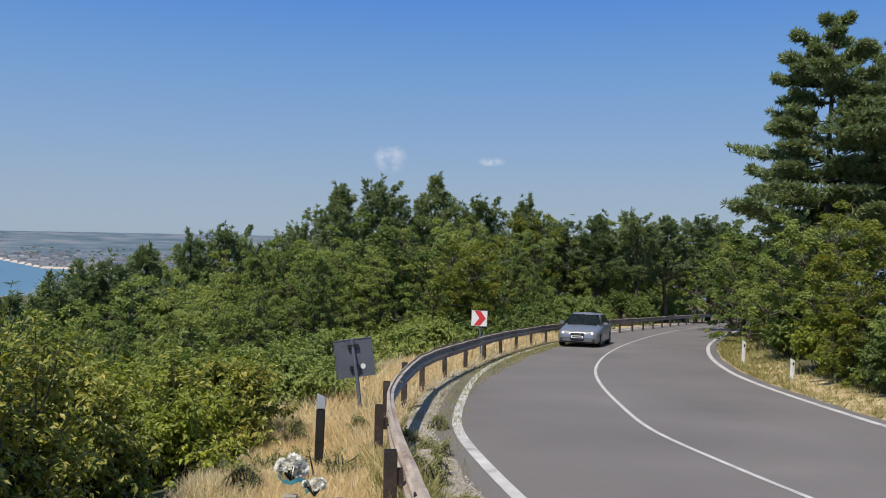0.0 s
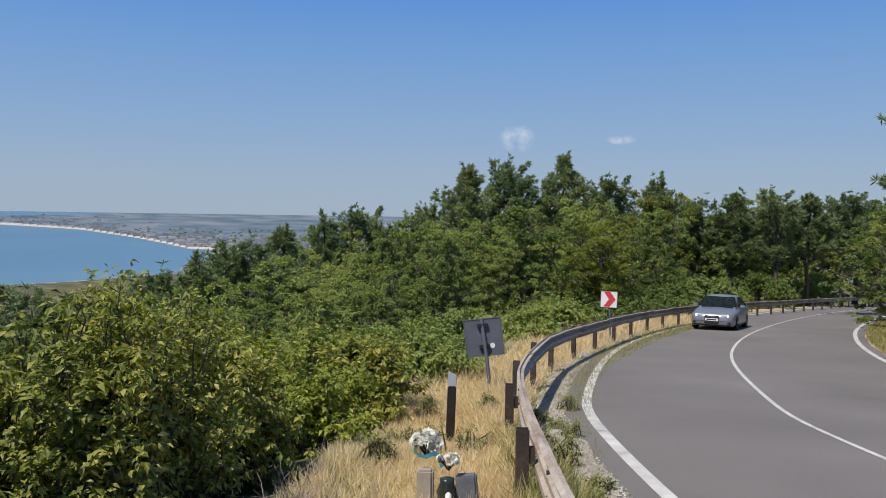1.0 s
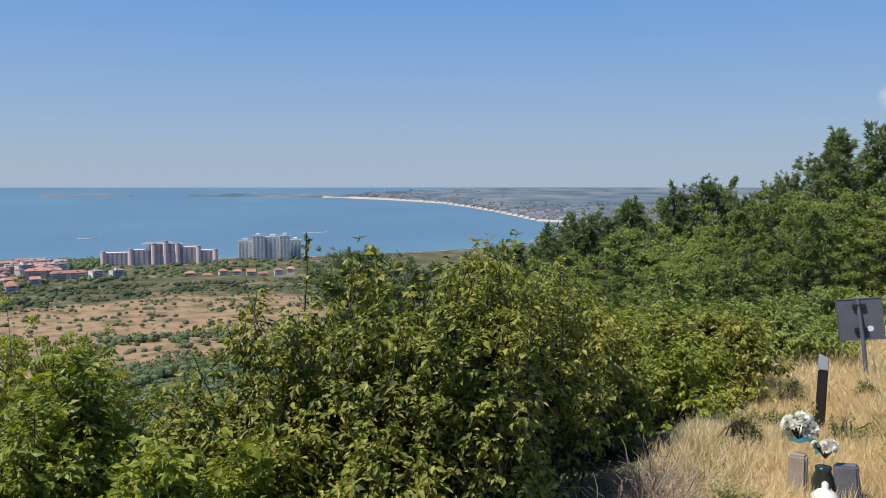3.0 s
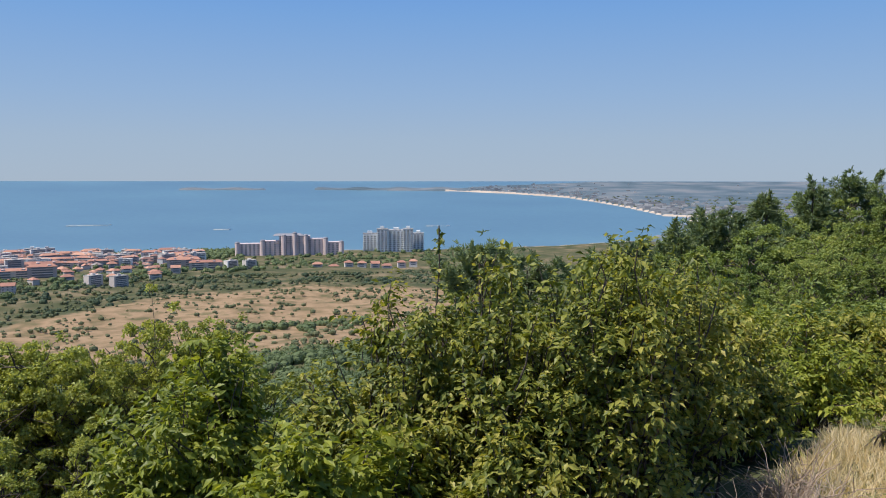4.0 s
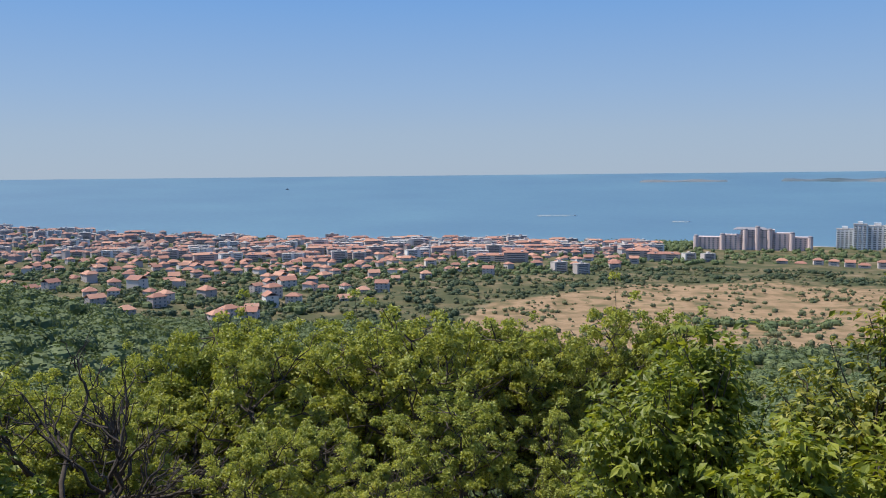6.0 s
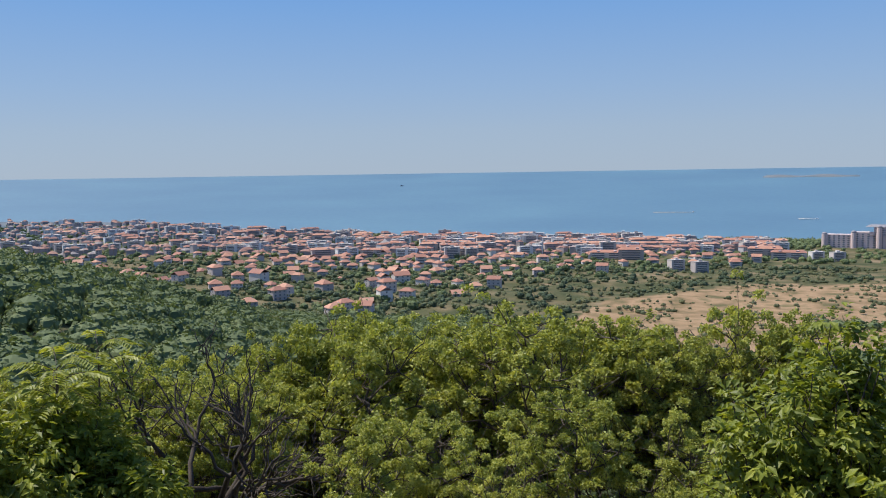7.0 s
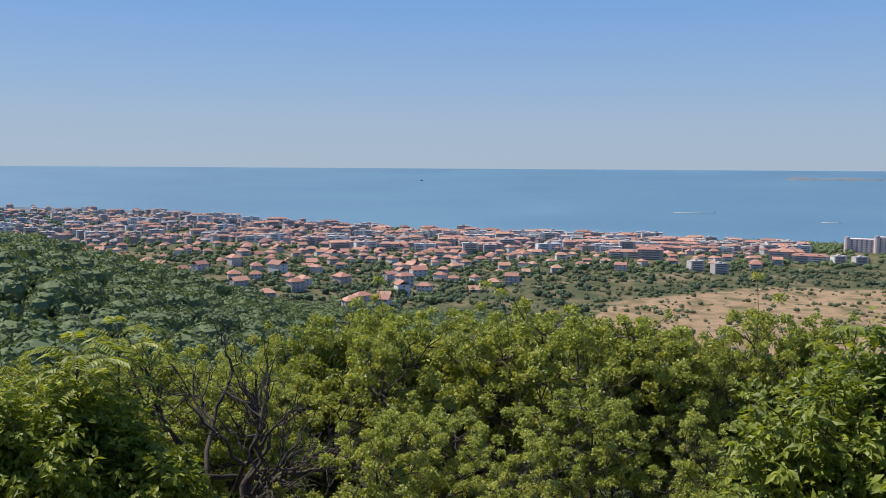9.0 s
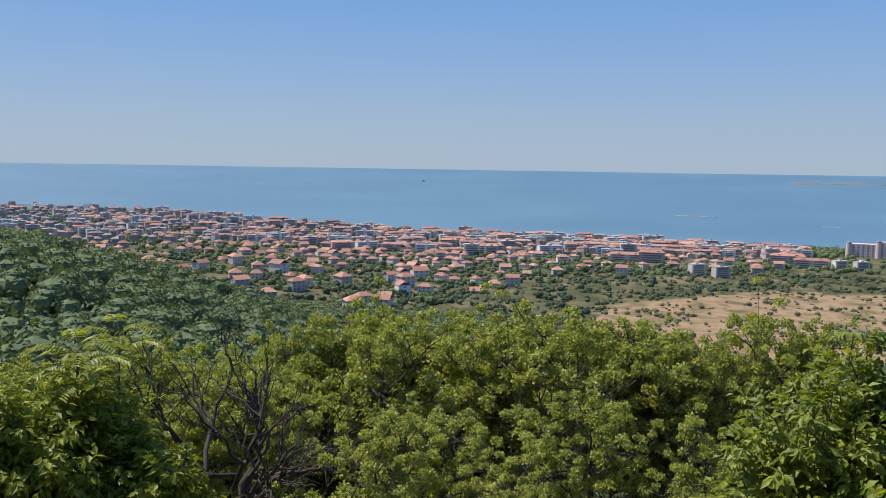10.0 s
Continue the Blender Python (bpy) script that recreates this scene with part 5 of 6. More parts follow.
def guardrail():
    """A corrugated steel beam in overlapping lengths on steel posts."""
    line = smooth_line(RAIL_LINE, 0.25)
    root = new("guardrail")
    prof = [(0.03, 0.0), (0.0, 0.02), (0.0, 0.07), (0.08, 0.115), (0.08, 0.135), (0.0, 0.175), (0.0, 0.215), (0.08, 0.255), (0.08, 0.275), (0.0, 0.29), (0.03, 0.31)]
    prof = prof + [(a - 0.006, b) for a, b in prof[::-1]]
    t = unit(np.gradient(line, axis=0))
    side = np.stack([t[:, 1], -t[:, 0]], 1)  # towards the road
    k, n = 0, len(prof)
    while k < len(line) - 2:
        e = min(k + 16, len(line) - 1)
        ks = np.arange(k, e + 1)
        sag = 0.02 * math.sin(k * 1.3)
        v = []
        for i in ks:
            z = float(road_plane(line[i, 1])) + 0.56 + sag * 0.5 + 0.004 * math.sin(i * 0.7)
            v += [(line[i, 0] + side[i, 0] * a, line[i, 1] + side[i, 1] * a, z + b) for a, b in prof]
        f = [(i * n + j, i * n + (j + 1) % n, (i + 1) * n + (j + 1) % n, (i + 1) * n + j) for i in range(len(ks) - 1) for j in range(n)]
        beam = array_part("beam", np.array(v), np.array(f), M_RAIL, root, "corrugated weathered steel", smooth=False)
        if k:
            for dz in (0.07, 0.24):
                i = k
                m = Matrix.Translation((line[i, 0] + side[i, 0] * 0.01, line[i, 1] + side[i, 1] * 0.01, float(road_plane(line[i, 1])) + 0.56 + dz)) @ Vector((side[i, 0], side[i, 1], 0)).to_track_quat("Z", "Y").to_matrix().to_4x4()
                bm = bmesh.new()
                bmesh.ops.create_cone(bm, cap_ends=True, segments=8, radius1=0.018, radius2=0.014, depth=0.03, matrix=m)
                part("bolt", bm, M_POST, beam)
        k = e
    step = np.arange(12, len(line), 12)
    for q, i in enumerate(step):
        x, y = line[i] - side[i] * 0.10
        base, z = ground_z(x, y), float(road_plane(y)) + (0.87 if y < 12 else 0.83) + 0.03 * math.sin(q * 2.3)
        m = Matrix.Translation((x, y, 0)) @ Matrix.Rotation(math.atan2(side[i, 1], side[i, 0]), 4, "Z") @ Matrix.Rotation(radians(3 * math.sin(q * 1.9)), 4, "X")
        m.translation.z = base
        channel = ((-0.05, -0.06), (0.05, -0.06), (0.05, -0.052), (-0.042, -0.052), (-0.042, 0.052), (0.05, 0.052), (0.05, 0.06), (-0.05, 0.06))
        bm = loft([[m @ Vector((a, b, h)) for a, b in channel] for h in (-0.3, z - base)])
        post = part("post", bm, M_POST, root, "dark rusted channel post")
        part("spacer", box((0.05, -0.045, z - base - 0.26), (0.1, 0.045, z - base - 0.14), m), M_POST, post)
    return tagged(root, "long curving weathered steel guardrail along the bend", "guardrail")


guardrail()

M_GREY_PAINT = material("grey_sign_back", [(0.0, (0.095, 0.105, 0.13)), (1.0, (0.14, 0.15, 0.18))], 3, 0.5, 0.05, metal=0.2)
M_RED = material("sign_red", [(0.0, (0.5, 0.03, 0.04)), (1.0, (0.62, 0.06, 0.06))], 4, 0.4)
M_SIGN_WHITE = material("sign_white", [(0.0, (0.62, 0.62, 0.6)), (1.0, (0.78, 0.78, 0.76))], 4, 0.4)
M_BLACK = material("black_plastic", [(0.0, (0.012, 0.012, 0.013)), (1.0, (0.03, 0.03, 0.032))], 4, 0.5)
M_GREY_PLASTIC = material("grey_plastic", [(0.0, (0.3, 0.33, 0.38)), (1.0, (0.4, 0.43, 0.47))], 4, 0.5)


def chevron_sign(foot, top_mid, size, tilt, front, label, facing=0.0):
    """A square plate on a tube; front: whether the red arrow side is turned to the viewer."""
    root = new("chevron_sign")
    foot, top_mid = Vector(foot), Vector(top_mid)
    root.location = foot
    axis = (top_mid - foot)
    v, f = tubes([(np.array([(0, 0, -0.3), tuple(axis * 0.5), tuple(axis * 1.0)]), 0.032, 0.032)], 12)
    array_part("pole", v, f, M_GREY_PAINT, root, "grey steel tube")
    m = Matrix.Translation(axis - axis.normalized() * size * 0.5) @ Matrix.Rotation(radians(facing), 4, "Z") @ Matrix.Rotation(radians(tilt), 4, "Y")
    off = -0.05 if front else 0.045
    h = size / 2
    plate = part("plate", box((-h, off - 0.004, -h), (h, off + 0.004, h), m, 0.003), M_SIGN_WHITE if front else M_GREY_PAINT, root, "square metal plate")
    bm = bmesh.new()
    for lo, hi in (((-h, off - 0.012, h - 0.012), (h, off + 0.02, h)), ((-h, off - 0.012, -h), (h, off + 0.02, -h + 0.012)), ((-h, off - 0.012, -h), (-h + 0.012, off + 0.02, h)), ((h - 0.012, off - 0.012, -h), (h, off + 0.02, h))):
        box_bm(bm, lo, hi, m)
    part("rim", bm, M_GREY_PAINT, plate)
    if front:
        bm = bmesh.new()
        pts = [(-0.32, -0.45), (0.06, -0.45), (0.4, 0.0), (0.06, 0.45), (-0.32, 0.45), (0.0, 0.0)]
        ring = [bm.verts.new(m @ Vector((a * size, off - 0.008, b * size))) for a, b in pts]
        bm.faces.new(ring)
        bmesh.ops.triangulate(bm, faces=bm.faces[:])
        part("chevron", bm, M_RED, plate, "red arrow pointing along the bend")
    else:
        for z in (h * 0.62, -h * 0.5):
            part("bracket", box((-0.09, off - 0.05, z - 0.035), (0.09, off - 0.004, z + 0.035), m, 0.006), M_BLACK, plate, "dark steel clamp")
        bm = bmesh.new()
        bmesh.ops.create_circle(bm, cap_ends=True, segments=20, radius=0.045, matrix=m @ Matrix.Translation((0.13, off - 0.0065, -0.15)) @ Matrix.Rotation(radians(90), 4, "X"))
        part("sticker", bm, M_SIGN_WHITE, plate, "round white sticker")
    return tagged(root, label, "road sign")


chevron_sign((-0.9, 13.85, -1.38), (-1.13, 14.0, 0.0), 0.64, -7, False, "leaning chevron sign seen from its grey back", 6)
chevron_sign((2.12, 28.75, -2.15), (2.02, 28.8, -0.72), 0.56, 2, True, "white chevron sign with a red arrow by the guardrail", -4)


def delineator(x, y, top, dark, label):
    """A roadside marker post with a slanted head."""
    root = new("marker_post")
    g = ground_z(x, y)
    root.location = (x, y, g)
    tall = top - g
    body = part("body", box((-0.055, -0.03, -0.2), (0.055, 0.03, tall * 0.8), bevel=0.012), M_BLACK if dark else M_SIGN_WHITE, root, "black band" if dark else "white post")
    bm = box((-0.055, -0.03, tall * 0.8), (0.055, 0.03, tall), bevel=0.008)
    for v in bm.verts:
        if v.co.z > tall * 0.95:
            v.co.z -= (v.co.x + 0.055) * 0.5
    part("head", bm, M_GREY_PLASTIC if dark else M_SIGN_WHITE, root, "pale slanted head")
    if not dark:
        part("reflector", box((-0.02, -0.036, tall * 0.72), (0.02, -0.029, tall * 0.84)), M_BLACK, root, "dark reflector")
    root.rotation_euler = (0, radians(1.5), radians(12))
    return tagged(root, label, "marker post")


delineator(-1.25, 10.62, -0.28, True, "black roadside marker post with a grey head")
delineator(9.9, 22.0, -1.3, False, "short white roadside marker post in the grass")
delineator(11.0, 28.2, -1.55, False, "short white roadside marker post in the grass")

M_PETAL = material("cream_petals", [(0.0, (0.42, 0.4, 0.33)), (0.5, (0.66, 0.64, 0.56)), (1.0, (0.8, 0.78, 0.7))], 8, 0.7, island=0.5)
M_RIBBON = material("teal_ribbon", [(0.0, (0.03, 0.16, 0.2)), (1.0, (0.10, 0.3, 0.36))], 10, 0.5)
M_STONE = material("grey_stone", [(0.0, (0.09, 0.095, 0.11)), (1.0, (0.17, 0.175, 0.19))], 6, 0.7, 0.3)
M_PALE_STONE = material("pale_stone", [(0.0, (0.26, 0.22, 0.18)), (1.0, (0.4, 0.35, 0.29))], 6, 0.8, 0.3)
M_DARK_GLASS = material("dark_glass", [(0.0, (0.015, 0.02, 0.018)), (1.0, (0.03, 0.04, 0.035))], 6, 0.15, spec=0.6)


def bouquet(x, y, z, wide, heads, seed, ribbon):
    """A bunch of cream artificial flowers on green stems."""
    r = np.random.default_rng(seed)
    root = new("bouquet")
    root.location = (x, y, z)
    stems = []
    for k in range(heads):
        u = unit(r.normal(0, 1, 3))
        c = u * np.array([wide, wide * 0.8, wide * 0.55]) * r.uniform(0.45, 0.9)
        stems.append((bend((0, 0, -wide * 1.1), c, 4, r, 0, 0.03), 0.004, 0.003))
        pts, ax, nor = [], [], []
        up = unit(u + np.array([0, -0.3, 0.6]))
        for ring, cnt, tilt in ((0, 5, 0.5), (1, 8, 1.0), (2, 10, 1.8)):
            for q in range(cnt):
                a = q * 2 * math.pi / cnt + ring
                s = unit(np.cross(up, [0.3, 0.8, 0.1]))
                w = np.cross(up, s)
                d = s * math.cos(a) + w * math.sin(a)
                pts.append(c)
                ax.append(unit(d * tilt + up))
                nor.append(up - d * 0.4)
        v, f = leaves(np.array(pts), np.array(ax), np.array(nor), wide * 0.42, wide * 0.3, True)
        array_part("flower", v, f, M_PETAL, root, "cream fabric flower", smooth=False)
    v, f = tubes(stems, 4)
    array_part("stalk", v, f, M_BLACK, root, "dark stems")
    if ribbon:
        line = np.array([(-0.10, -0.07, -0.03), (-0.06, -0.12, -0.06), (0.0, -0.13, -0.07), (0.05, -0.12, -0.05), (0.11, -0.08, -0.07), (0.14, -0.07, -0.12), (0.1, -0.08, -0.15)])
        v = np.concatenate([line, line + np.array([0.008, 0.0, -0.03])])
        k = len(line)
        array_part("ribbon", v, np.array([(i, i + 1, k + i + 1, k + i) for i in range(k - 1)]), M_RIBBON, root, "teal ribbon")
    return tagged(root, "faded cream artificial flowers of a roadside memorial", "flowers")


def lathe(name, profile, mat, parent, label=""):
    bm = bmesh.new()
    rings = [[bm.verts.new((rr * math.cos(a * math.pi / 8), rr * math.sin(a * math.pi / 8), h)) for a in range(16)] for rr, h in profile]
    for a, b in zip(rings, rings[1:]):
        for i in range(16):
            bm.faces.new((a[i], a[(i + 1) % 16], b[(i + 1) % 16], b[i]))
    bm.faces.new(rings[0][::-1])
    bm.faces.new(rings[-1])
    return part(name, bm, mat, parent, label, True)


def memorial():
    g = ground_z(-0.75, 5.9)
    bouquet(-0.90, 6.1, 0.03, 0.12, 26, 1, True)
    bouquet(-0.72, 5.92, -0.05, 0.075, 16, 2, False)
    vase = new("vase")
    vase.location = (-0.73, 5.92, g)
    lathe("body", [(0.05, 0.0), (0.07, 0.05), (0.075, 0.14), (0.05, 0.2), (0.055, 0.23)], M_DARK_GLASS, vase, "dark glazed vase")
    tagged(vase, "dark glazed vase holding artificial flowers", "vase")
    stone = new("memorial_stone")
    stone.location = (-0.57, 5.95, g)
    part("slab", box((-0.075, -0.05, -0.1), (0.075, 0.05, 0.26), Matrix.Rotation(radians(-6), 4, "Y"), 0.012), M_STONE, stone, "grey stone slab")
    part("foot", box((-0.12, -0.09, -0.1), (0.12, 0.09, 0.05), None, 0.01), M_STONE, stone)
    tagged(stone, "small grey memorial stone in the dry grass", "memorial")
    pillar = new("stone_marker")
    pillar.location = (-0.9, 6.0, g)
    part("shaft", box((-0.06, -0.05, -0.1), (0.06, 0.05, 0.27), None, 0.015), M_PALE_STONE, pillar)
    tagged(pillar, "short pale stone marker behind the flowers", "memorial")
    lamp = new("grave_lantern")
    lamp.location = (-0.69, 5.66, g)
    lathe("lid", [(0.088, 0.10), (0.09, 0.115), (0.05, 0.155), (0.02, 0.17), (0.022, 0.2), (0.008, 0.215)], M_SIGN_WHITE, lamp, "white domed lid")
    lathe("cup", [(0.055, 0.0), (0.07, 0.02), (0.07, 0.1)], M_PALE_STONE, lamp, "pale cup")
    tagged(lamp, "white-lidded grave lantern on the ground", "lantern")


memorial()

# ---- the car ----
M_CAR = material("silver_paint", [(0.0, (0.24, 0.25, 0.275)), (1.0, (0.3, 0.31, 0.335))], 1, 0.28, metal=0.55, spec=0.6)
M_TYRE = material("tyre", [(0.0, (0.015, 0.015, 0.015)), (1.0, (0.03, 0.03, 0.03))], 6, 0.85)
M_CHROME = material("chrome", [(0.0, (0.55, 0.55, 0.56)), (1.0, (0.65, 0.65, 0.66))], 6, 0.18, metal=1.0)
M_LENS = material("lamp_lens", [(0.0, (0.6, 0.6, 0.6)), (1.0, (0.75, 0.75, 0.75))], 6, 0.12, metal=0.4)
M_GLOW = bpy.data.materials.new("headlight_glow")
M_GLOW.use_nodes = True
M_GLOW.node_tree.nodes["Principled BSDF"].inputs["Emission Color"].default_value = (1, 0.93, 0.8, 1)
M_GLOW.node_tree.nodes["Principled BSDF"].inputs["Emission Strength"].default_value = 3.0


def car():
    """A silver saloon, front towards -y, standing on z = 0."""
    root = new("car")

    def hoop(y, w, lo, hi, shoulder):
        return [(-w * 0.92, y, lo), (-w, y, lo + 0.12), (-w, y, shoulder - 0.12), (-w * 0.95, y, shoulder), (-w * 0.8, y, hi), (0, y, hi + 0.02), (w * 0.8, y, hi), (w * 0.95, y, shoulder), (w, y, shoulder - 0.12), (w, y, lo + 0.12), (w * 0.92, y, lo)]
    part("body", loft([hoop(-2.3, 0.62, 0.28, 0.55, 0.5), hoop(-2.24, 0.78, 0.2, 0.66, 0.6), hoop(-2.0, 0.87, 0.17, 0.76, 0.68), hoop(-1.3, 0.9, 0.17, 0.87, 0.79), hoop(-0.8, 0.9, 0.17, 0.93, 0.86), hoop(0.6, 0.9, 0.17, 0.95, 0.9), hoop(1.5, 0.9, 0.17, 0.99, 0.91), hoop(2.1, 0.86, 0.2, 1.0, 0.9), hoop(2.28, 0.76, 0.3, 0.92, 0.85)]), M_CAR, root, "silver-grey bodywork", True)

    def cab(y, w, z, wt=0.0):
        return [(-w, y, 0.9), (-w * 0.93, y, z * 0.6 + 0.36), (-w * 0.78 - wt, y, z), (0, y, z + 0.03), (w * 0.78 + wt, y, z), (w * 0.93, y, z * 0.6 + 0.36), (w, y, 0.9)]
    part("roof", loft([cab(-0.3, 0.74, 1.37), cab(0.2, 0.78, 1.43), cab(0.8, 0.78, 1.42), cab(1.05, 0.74, 1.37)]), M_CAR, root, "silver roof", True)

    def pane(name, pts, lab):
        bm = bmesh.new()
        f = bm.faces.new([bm.verts.new(p) for p in pts])
        bmesh.ops.solidify(bm, geom=[f], thickness=0.012)
        return part(name, bm, M_DARK_GLASS, root, lab)
    pane("windscreen", [(-0.78, -1.0, 0.91), (0.78, -1.0, 0.91), (0.6, -0.29, 1.38), (-0.6, -0.29, 1.38)], "dark sloping windscreen")
    pane("rear_window", [(-0.7, 1.65, 0.99), (0.7, 1.65, 0.99), (0.58, 1.05, 1.37), (-0.58, 1.05, 1.37)], "dark rear window")
    for s in (-1, 1):
        pane("side_window", [(s * 0.865, -0.75, 0.93), (s * 0.865, 1.3, 0.96), (s * 0.68, 0.95, 1.36), (s * 0.66, -0.2, 1.37)], "dark side window")
        for y in (-0.98, 1.62):
            part("pillar", box((s * 0.70 - 0.05, y - 0.05, 0.88), (s * 0.70 + 0.05, y + 0.05, 0.96), None, 0.01), M_CAR, root)
        part("mirror", box((s * 0.97 - 0.1, -0.72, 0.93), (s * 0.97 + 0.1, -0.56, 1.06), None, 0.03), M_CAR, root, "wing mirror")
        part("headlight", box((s * 0.62 - 0.16, -2.27, 0.56), (s * 0.62 + 0.16, -2.1, 0.68), Matrix.Rotation(radians(-s * 3), 4, "Z"), 0.03), M_LENS, root, "clear headlight")
        bm = bmesh.new()
        bmesh.ops.create_circle(bm, cap_ends=True, segments=14, radius=0.05, matrix=Matrix.Translation((s * 0.62, -2.283, 0.62)) @ Matrix.Rotation(radians(90), 4, "X"))
        part("bulb", bm, M_GLOW, root, "lit dipped headlight")
        part("fog_light", box((s * 0.62 - 0.13, -2.29, 0.3), (s * 0.62 + 0.13, -2.2, 0.38), None, 0.02), M_BLACK, root, "dark lower intake")
        for y in (-1.42, 1.36):
            wheel = new("wheel")
            wheel.parent = root
            wheel.location = (s * 0.8, y, 0.315)
            wheel.rotation_euler = (0, radians(90), 0)
            lathe("tyre", [(0.2, -0.1), (0.29, -0.11), (0.315, -0.07), (0.315, 0.07), (0.29, 0.11), (0.2, 0.1)], M_TYRE, wheel, "black tyre")
            lathe("rim", [(0.2, -0.105), (0.03, -0.09), (0.03, 0.09), (0.2, 0.105)], M_CHROME, wheel, "alloy rim")
    grille = part("grille", box((-0.3, -2.33, 0.27), (0.3, -2.25, 0.62), None, 0.03), M_BLACK, root, "tall dark grille")
    part("number_plate", box((-0.26, -2.345, 0.40), (0.26, -2.33, 0.5), None, 0.004), M_SIGN_WHITE, root, "white plate")
    part("plate_bar", box((-0.2, -2.348, 0.425), (0.2, -2.344, 0.475)), M_BLACK, grille, "plain dark bar")
    part("grille_trim", box((-0.16, -2.345, 0.55), (0.16, -2.328, 0.59), None, 0.008), M_CHROME, grille, "chrome trim")
    part("bumper", box((-0.78, -2.31, 0.2), (0.78, -2.2, 0.27), None, 0.03), M_BLACK, root, "dark lower lip")
    tagged(root, "silver-grey saloon car with lit headlights on the road", "car")
    k = int(np.argmin(np.abs(ROAD[:, 1] - 37.2)))
    p = ROAD[k] + ROAD_N[k] * 1.55
    root.matrix_basis = Matrix.LocRotScale((p[0], p[1], float(road_plane(p[1])) + 0.005), Euler((math.atan(-0.06), 0, math.atan2(-ROAD_T[k, 0], ROAD_T[k, 1]))), None)
    return root


car()


# ---- grass ----
def grass(name, count, area, tall, mat, label, seed, thick=0.006):
    """Dry blades in tufts; area gives places on the ground."""
    r = np.random.default_rng(seed)
    xy = area(r, count)
    z = height(xy[:, 0], xy[:, 1])
    per = 7
    n = len(xy) * per
    base = np.repeat(np.column_stack([xy, z - 0.02]), per, 0) + np.column_stack([r.normal(0, 0.04, (n, 2)), np.zeros(n)])
    ax = np.column_stack([r.normal(0, 0.62, (n, 2)), np.ones(n)])
    size = np.repeat(tall * r.uniform(0.5, 1.3, len(xy)), per) * r.uniform(0.5, 1.15, n)
    far = np.maximum(1.0, np.hypot(base[:, 0], base[:, 1]) / 9)
    v, f = leaves(base, ax, r.normal(0, 1, (n, 3)), size, thick * far)
    return tagged(new(name, mesh_from(name, v, f, mat, False)), label, "grass", kind="stuff")


RAIL = smooth_line(RAIL_LINE, 0.25)


def along_rail(lo, hi, y0, y1, power=1.0):
    def area(r, count):
        y = y0 + (y1 - y0) * r.random(count) ** power
        i = np.searchsorted(RAIL[:, 1], y).clip(0, len(RAIL) - 1)
        x = RAIL[i, 0] - (lo + (hi - lo) * r.random(count)) * (1 + np.maximum(y - 30, 0) / 60)
        return np.column_stack([x, y])
    return area


M_GREEN_GRASS = material("green_grass", [(0.0, (0.13, 0.14, 0.045)), (0.5, (0.25, 0.24, 0.09)), (1.0, (0.45, 0.36, 0.19))], 0.8, 0.8, island=0.5, translucent=0.25)
grass("dry_grass", 9500, along_rail(0.05, 1.9, 2.6, 14, 0.9), 0.17, M_STRAW, "dry yellow grass on the verge", 1)
grass("dry_grass", 4200, along_rail(0.0, 3.0, 12, 46, 1.2), 0.34, M_STRAW, "dry yellow grass on the verge", 2)
grass("verge_grass", 15000, along_rail(-1.0, 0.0, 2.6, 40, 1.2), 0.13, M_GREEN_GRASS, "short greenish grass under the guardrail", 3)


def gravel_stones():
    """Loose chippings along the broken edge of the asphalt."""
    r = np.random.default_rng(31)
    n = 7000
    k = (np.searchsorted(ROAD[:, 1], 2.0) + r.random(n) ** 1.4 * 70).astype(int).clip(0, len(ROAD) - 1)
    o = 3.4 + np.abs(r.normal(0.2, 0.16, n))
    p = ROAD[k] + ROAD_N[k] * o[:, None] + ROAD_T[k] * r.uniform(-0.25, 0.25, (n, 1))
    z = np.maximum(height(p[:, 0], p[:, 1]), np.where(o < 3.95, road_plane(p[:, 1]) + 0.006, -99))
    size = r.uniform(0.008, 0.026, n)[:, None, None]
    tet = np.array([(1, 0, 0), (-0.6, 0.8, 0), (-0.5, -0.8, 0), (0.1, 0.05, 0.8)])
    v = np.column_stack([p, z])[:, None] + (tet[None] + r.normal(0, 0.25, (n, 4, 3))) * size
    f = (np.arange(n)[:, None, None] * 4 + np.array([(0, 1, 3), (1, 2, 3), (2, 0, 3)])[None]).reshape(-1, 3)
    m = material("chippings", [(0.0, (0.22, 0.195, 0.165)), (0.5, (0.36, 0.325, 0.28)), (1.0, (0.52, 0.48, 0.43))], 2, 0.9, island=0.8)
    return tagged(new("gravel", mesh_from("gravel", v.reshape(-1, 3), f, m, False)), "loose pale chippings along the asphalt edge", "gravel", kind="stuff")


gravel_stones()
grass("weeds", 380, along_rail(-0.45, 0.15, 3.5, 9, 1.0), 0.26, M_GREEN_GRASS, "taller weeds at the foot of the guardrail", 4, 0.012)


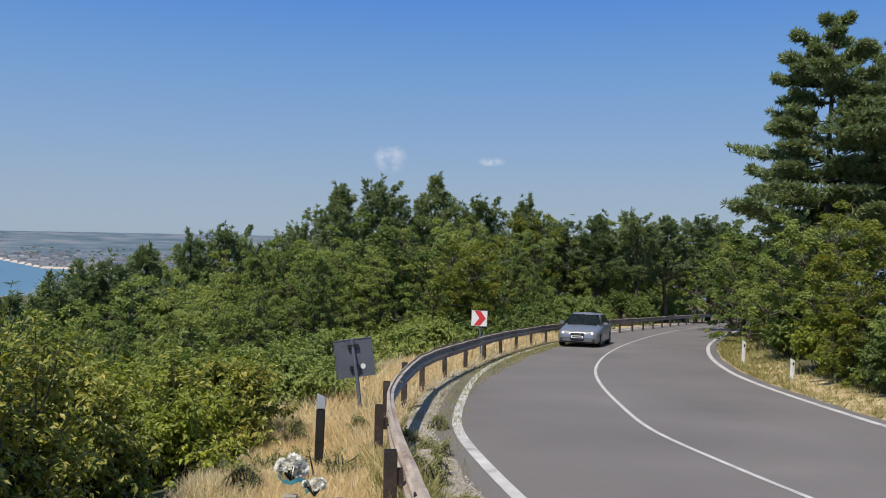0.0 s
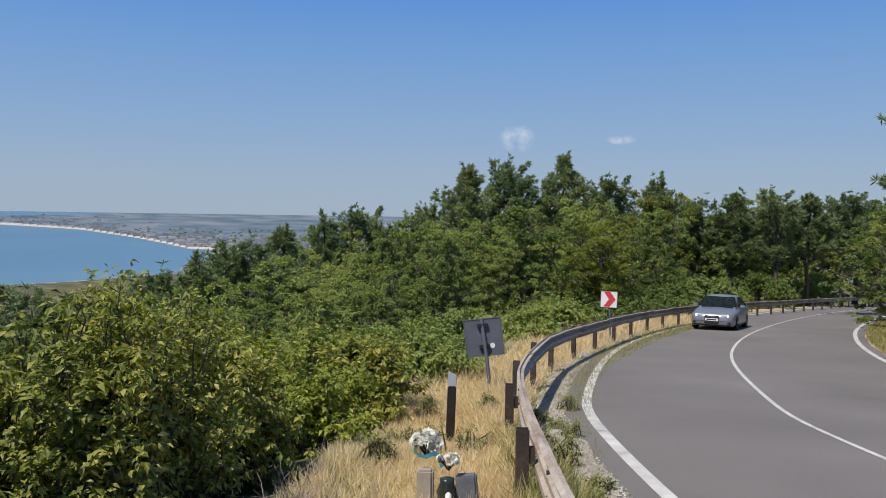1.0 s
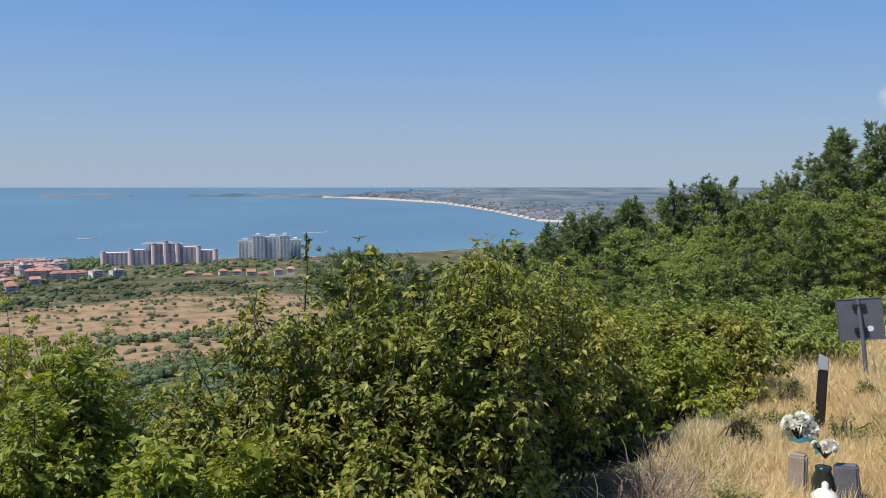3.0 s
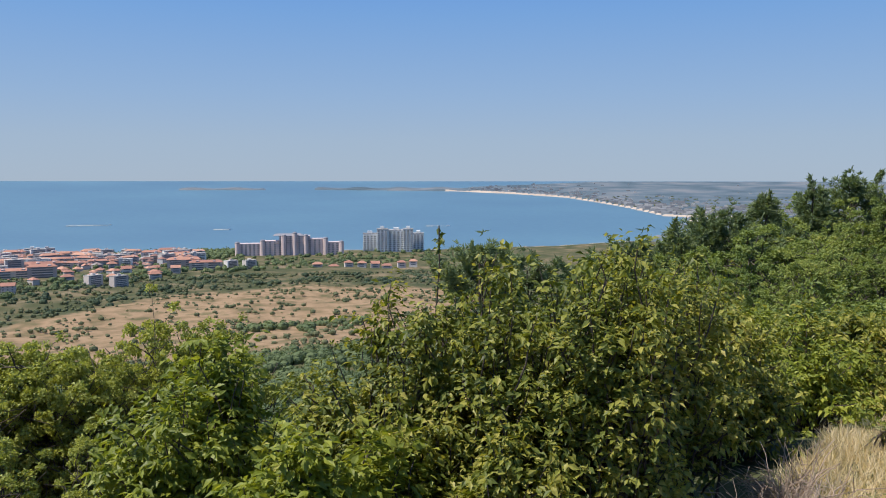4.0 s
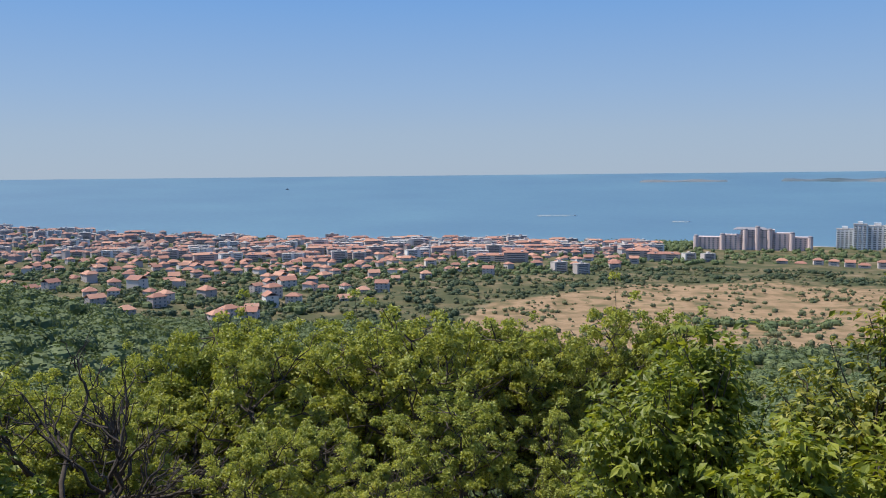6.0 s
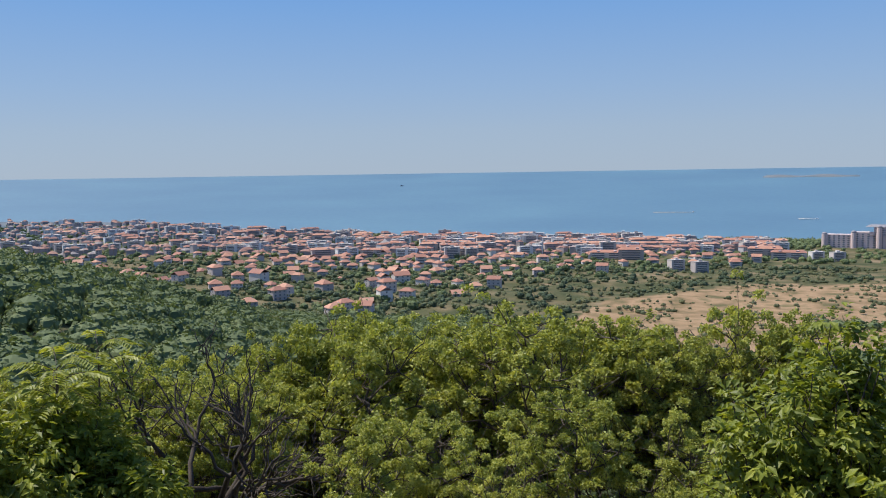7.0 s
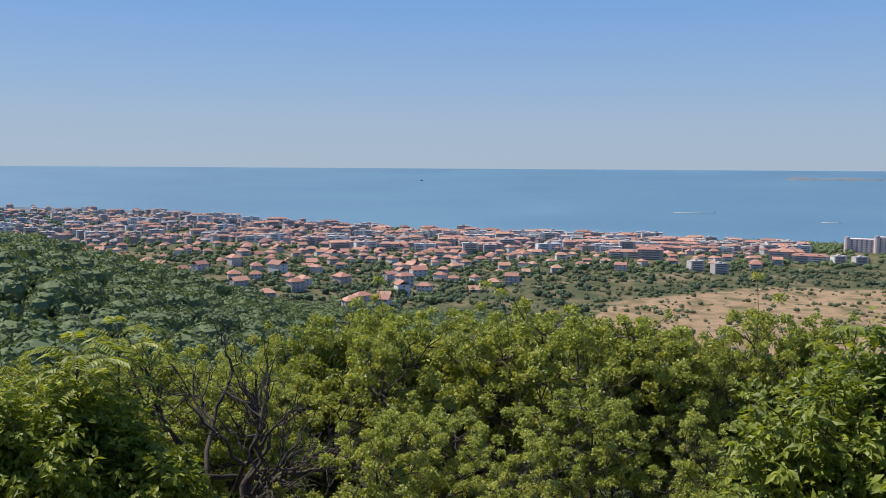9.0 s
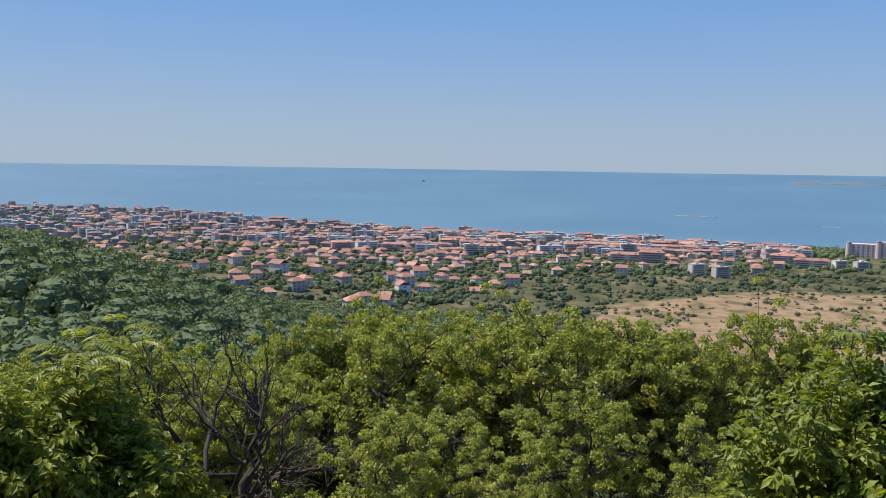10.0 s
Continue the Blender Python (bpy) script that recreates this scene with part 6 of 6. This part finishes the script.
def inner_verge(r, count):
    k = r.integers(int(len(ROAD) * 0.25), int(len(ROAD) * 0.75), count)
    o = np.array([inner_edge(q) for q in k]) - 0.5 - r.random(count) ** 1.5 * 1.9
    return ROAD[k] + ROAD_N[k] * o[:, None]


grass("bank_grass", 4200, inner_verge, 0.24, M_GREEN_GRASS, "dry grass along the inner verge", 5)


def dead_brush(x, y, seed):
    r = np.random.default_rng(seed)
    root = new("dead_brush")
    root.location = (x, y, ground_z(x, y))
    lines = []
    for k in range(70):
        d = unit(r.normal(0, 1, 3) * np.array([1, 1, 0.6]) + np.array([0, 0, 0.5]))
        e = d * r.uniform(0.25, 0.6)
        lines.append((bend((0, 0, 0), e, 4, r, 0.1, 0.08), 0.005, 0.002))
        for q in range(2):
            s = e * r.uniform(0.4, 0.8)
            lines.append((bend(s, s + r.normal(0, 0.12, 3), 3, r, 0, 0.1), 0.003, 0.0015))
    v, f = tubes(lines, 3)
    array_part("twig", v, f, M_DRY_TWIG, root, "tangled dry twigs")
    return tagged(root, "tangle of dry brown twigs at the foot of the shrubs", "brush")


M_DRY_TWIG = material("dry_twig", [(0.0, (0.26, 0.19, 0.14)), (1.0, (0.45, 0.35, 0.27))], 4, 0.9)
for n, (x, y) in enumerate(((-1.55, 4.9), (-1.75, 5.3), (-1.5, 4.3))):
    dead_brush(x, y, n)

# leafy weeds on both sides of the guardrail
M_WEED = material("weed_leaf", [(0.0, (0.1, 0.115, 0.045)), (0.5, (0.24, 0.25, 0.1)), (1.0, (0.44, 0.38, 0.2))], 1.5, 0.7, island=0.5, translucent=0.25)
rng = np.random.default_rng(91)
for n in range(26):
    y = 3.9 + 9.5 * ((n * 0.618) % 1)
    off = rng.uniform(-0.75, -0.2) if n % 2 else rng.uniform(0.25, 1.5)
    x = float(np.interp(y, RAIL[:, 1], RAIL[:, 0])) - off
    if math.hypot(x + 0.75, y - 5.9) < 0.5:
        continue
    bush("weed_clump", 400 + n, (x, y), rng.uniform(0.22, 0.42), rng.uniform(0.16, 0.28), 34, 28, 0.026, M_WEED, "olive leafy weeds in the dry verge grass", droop=0.2)
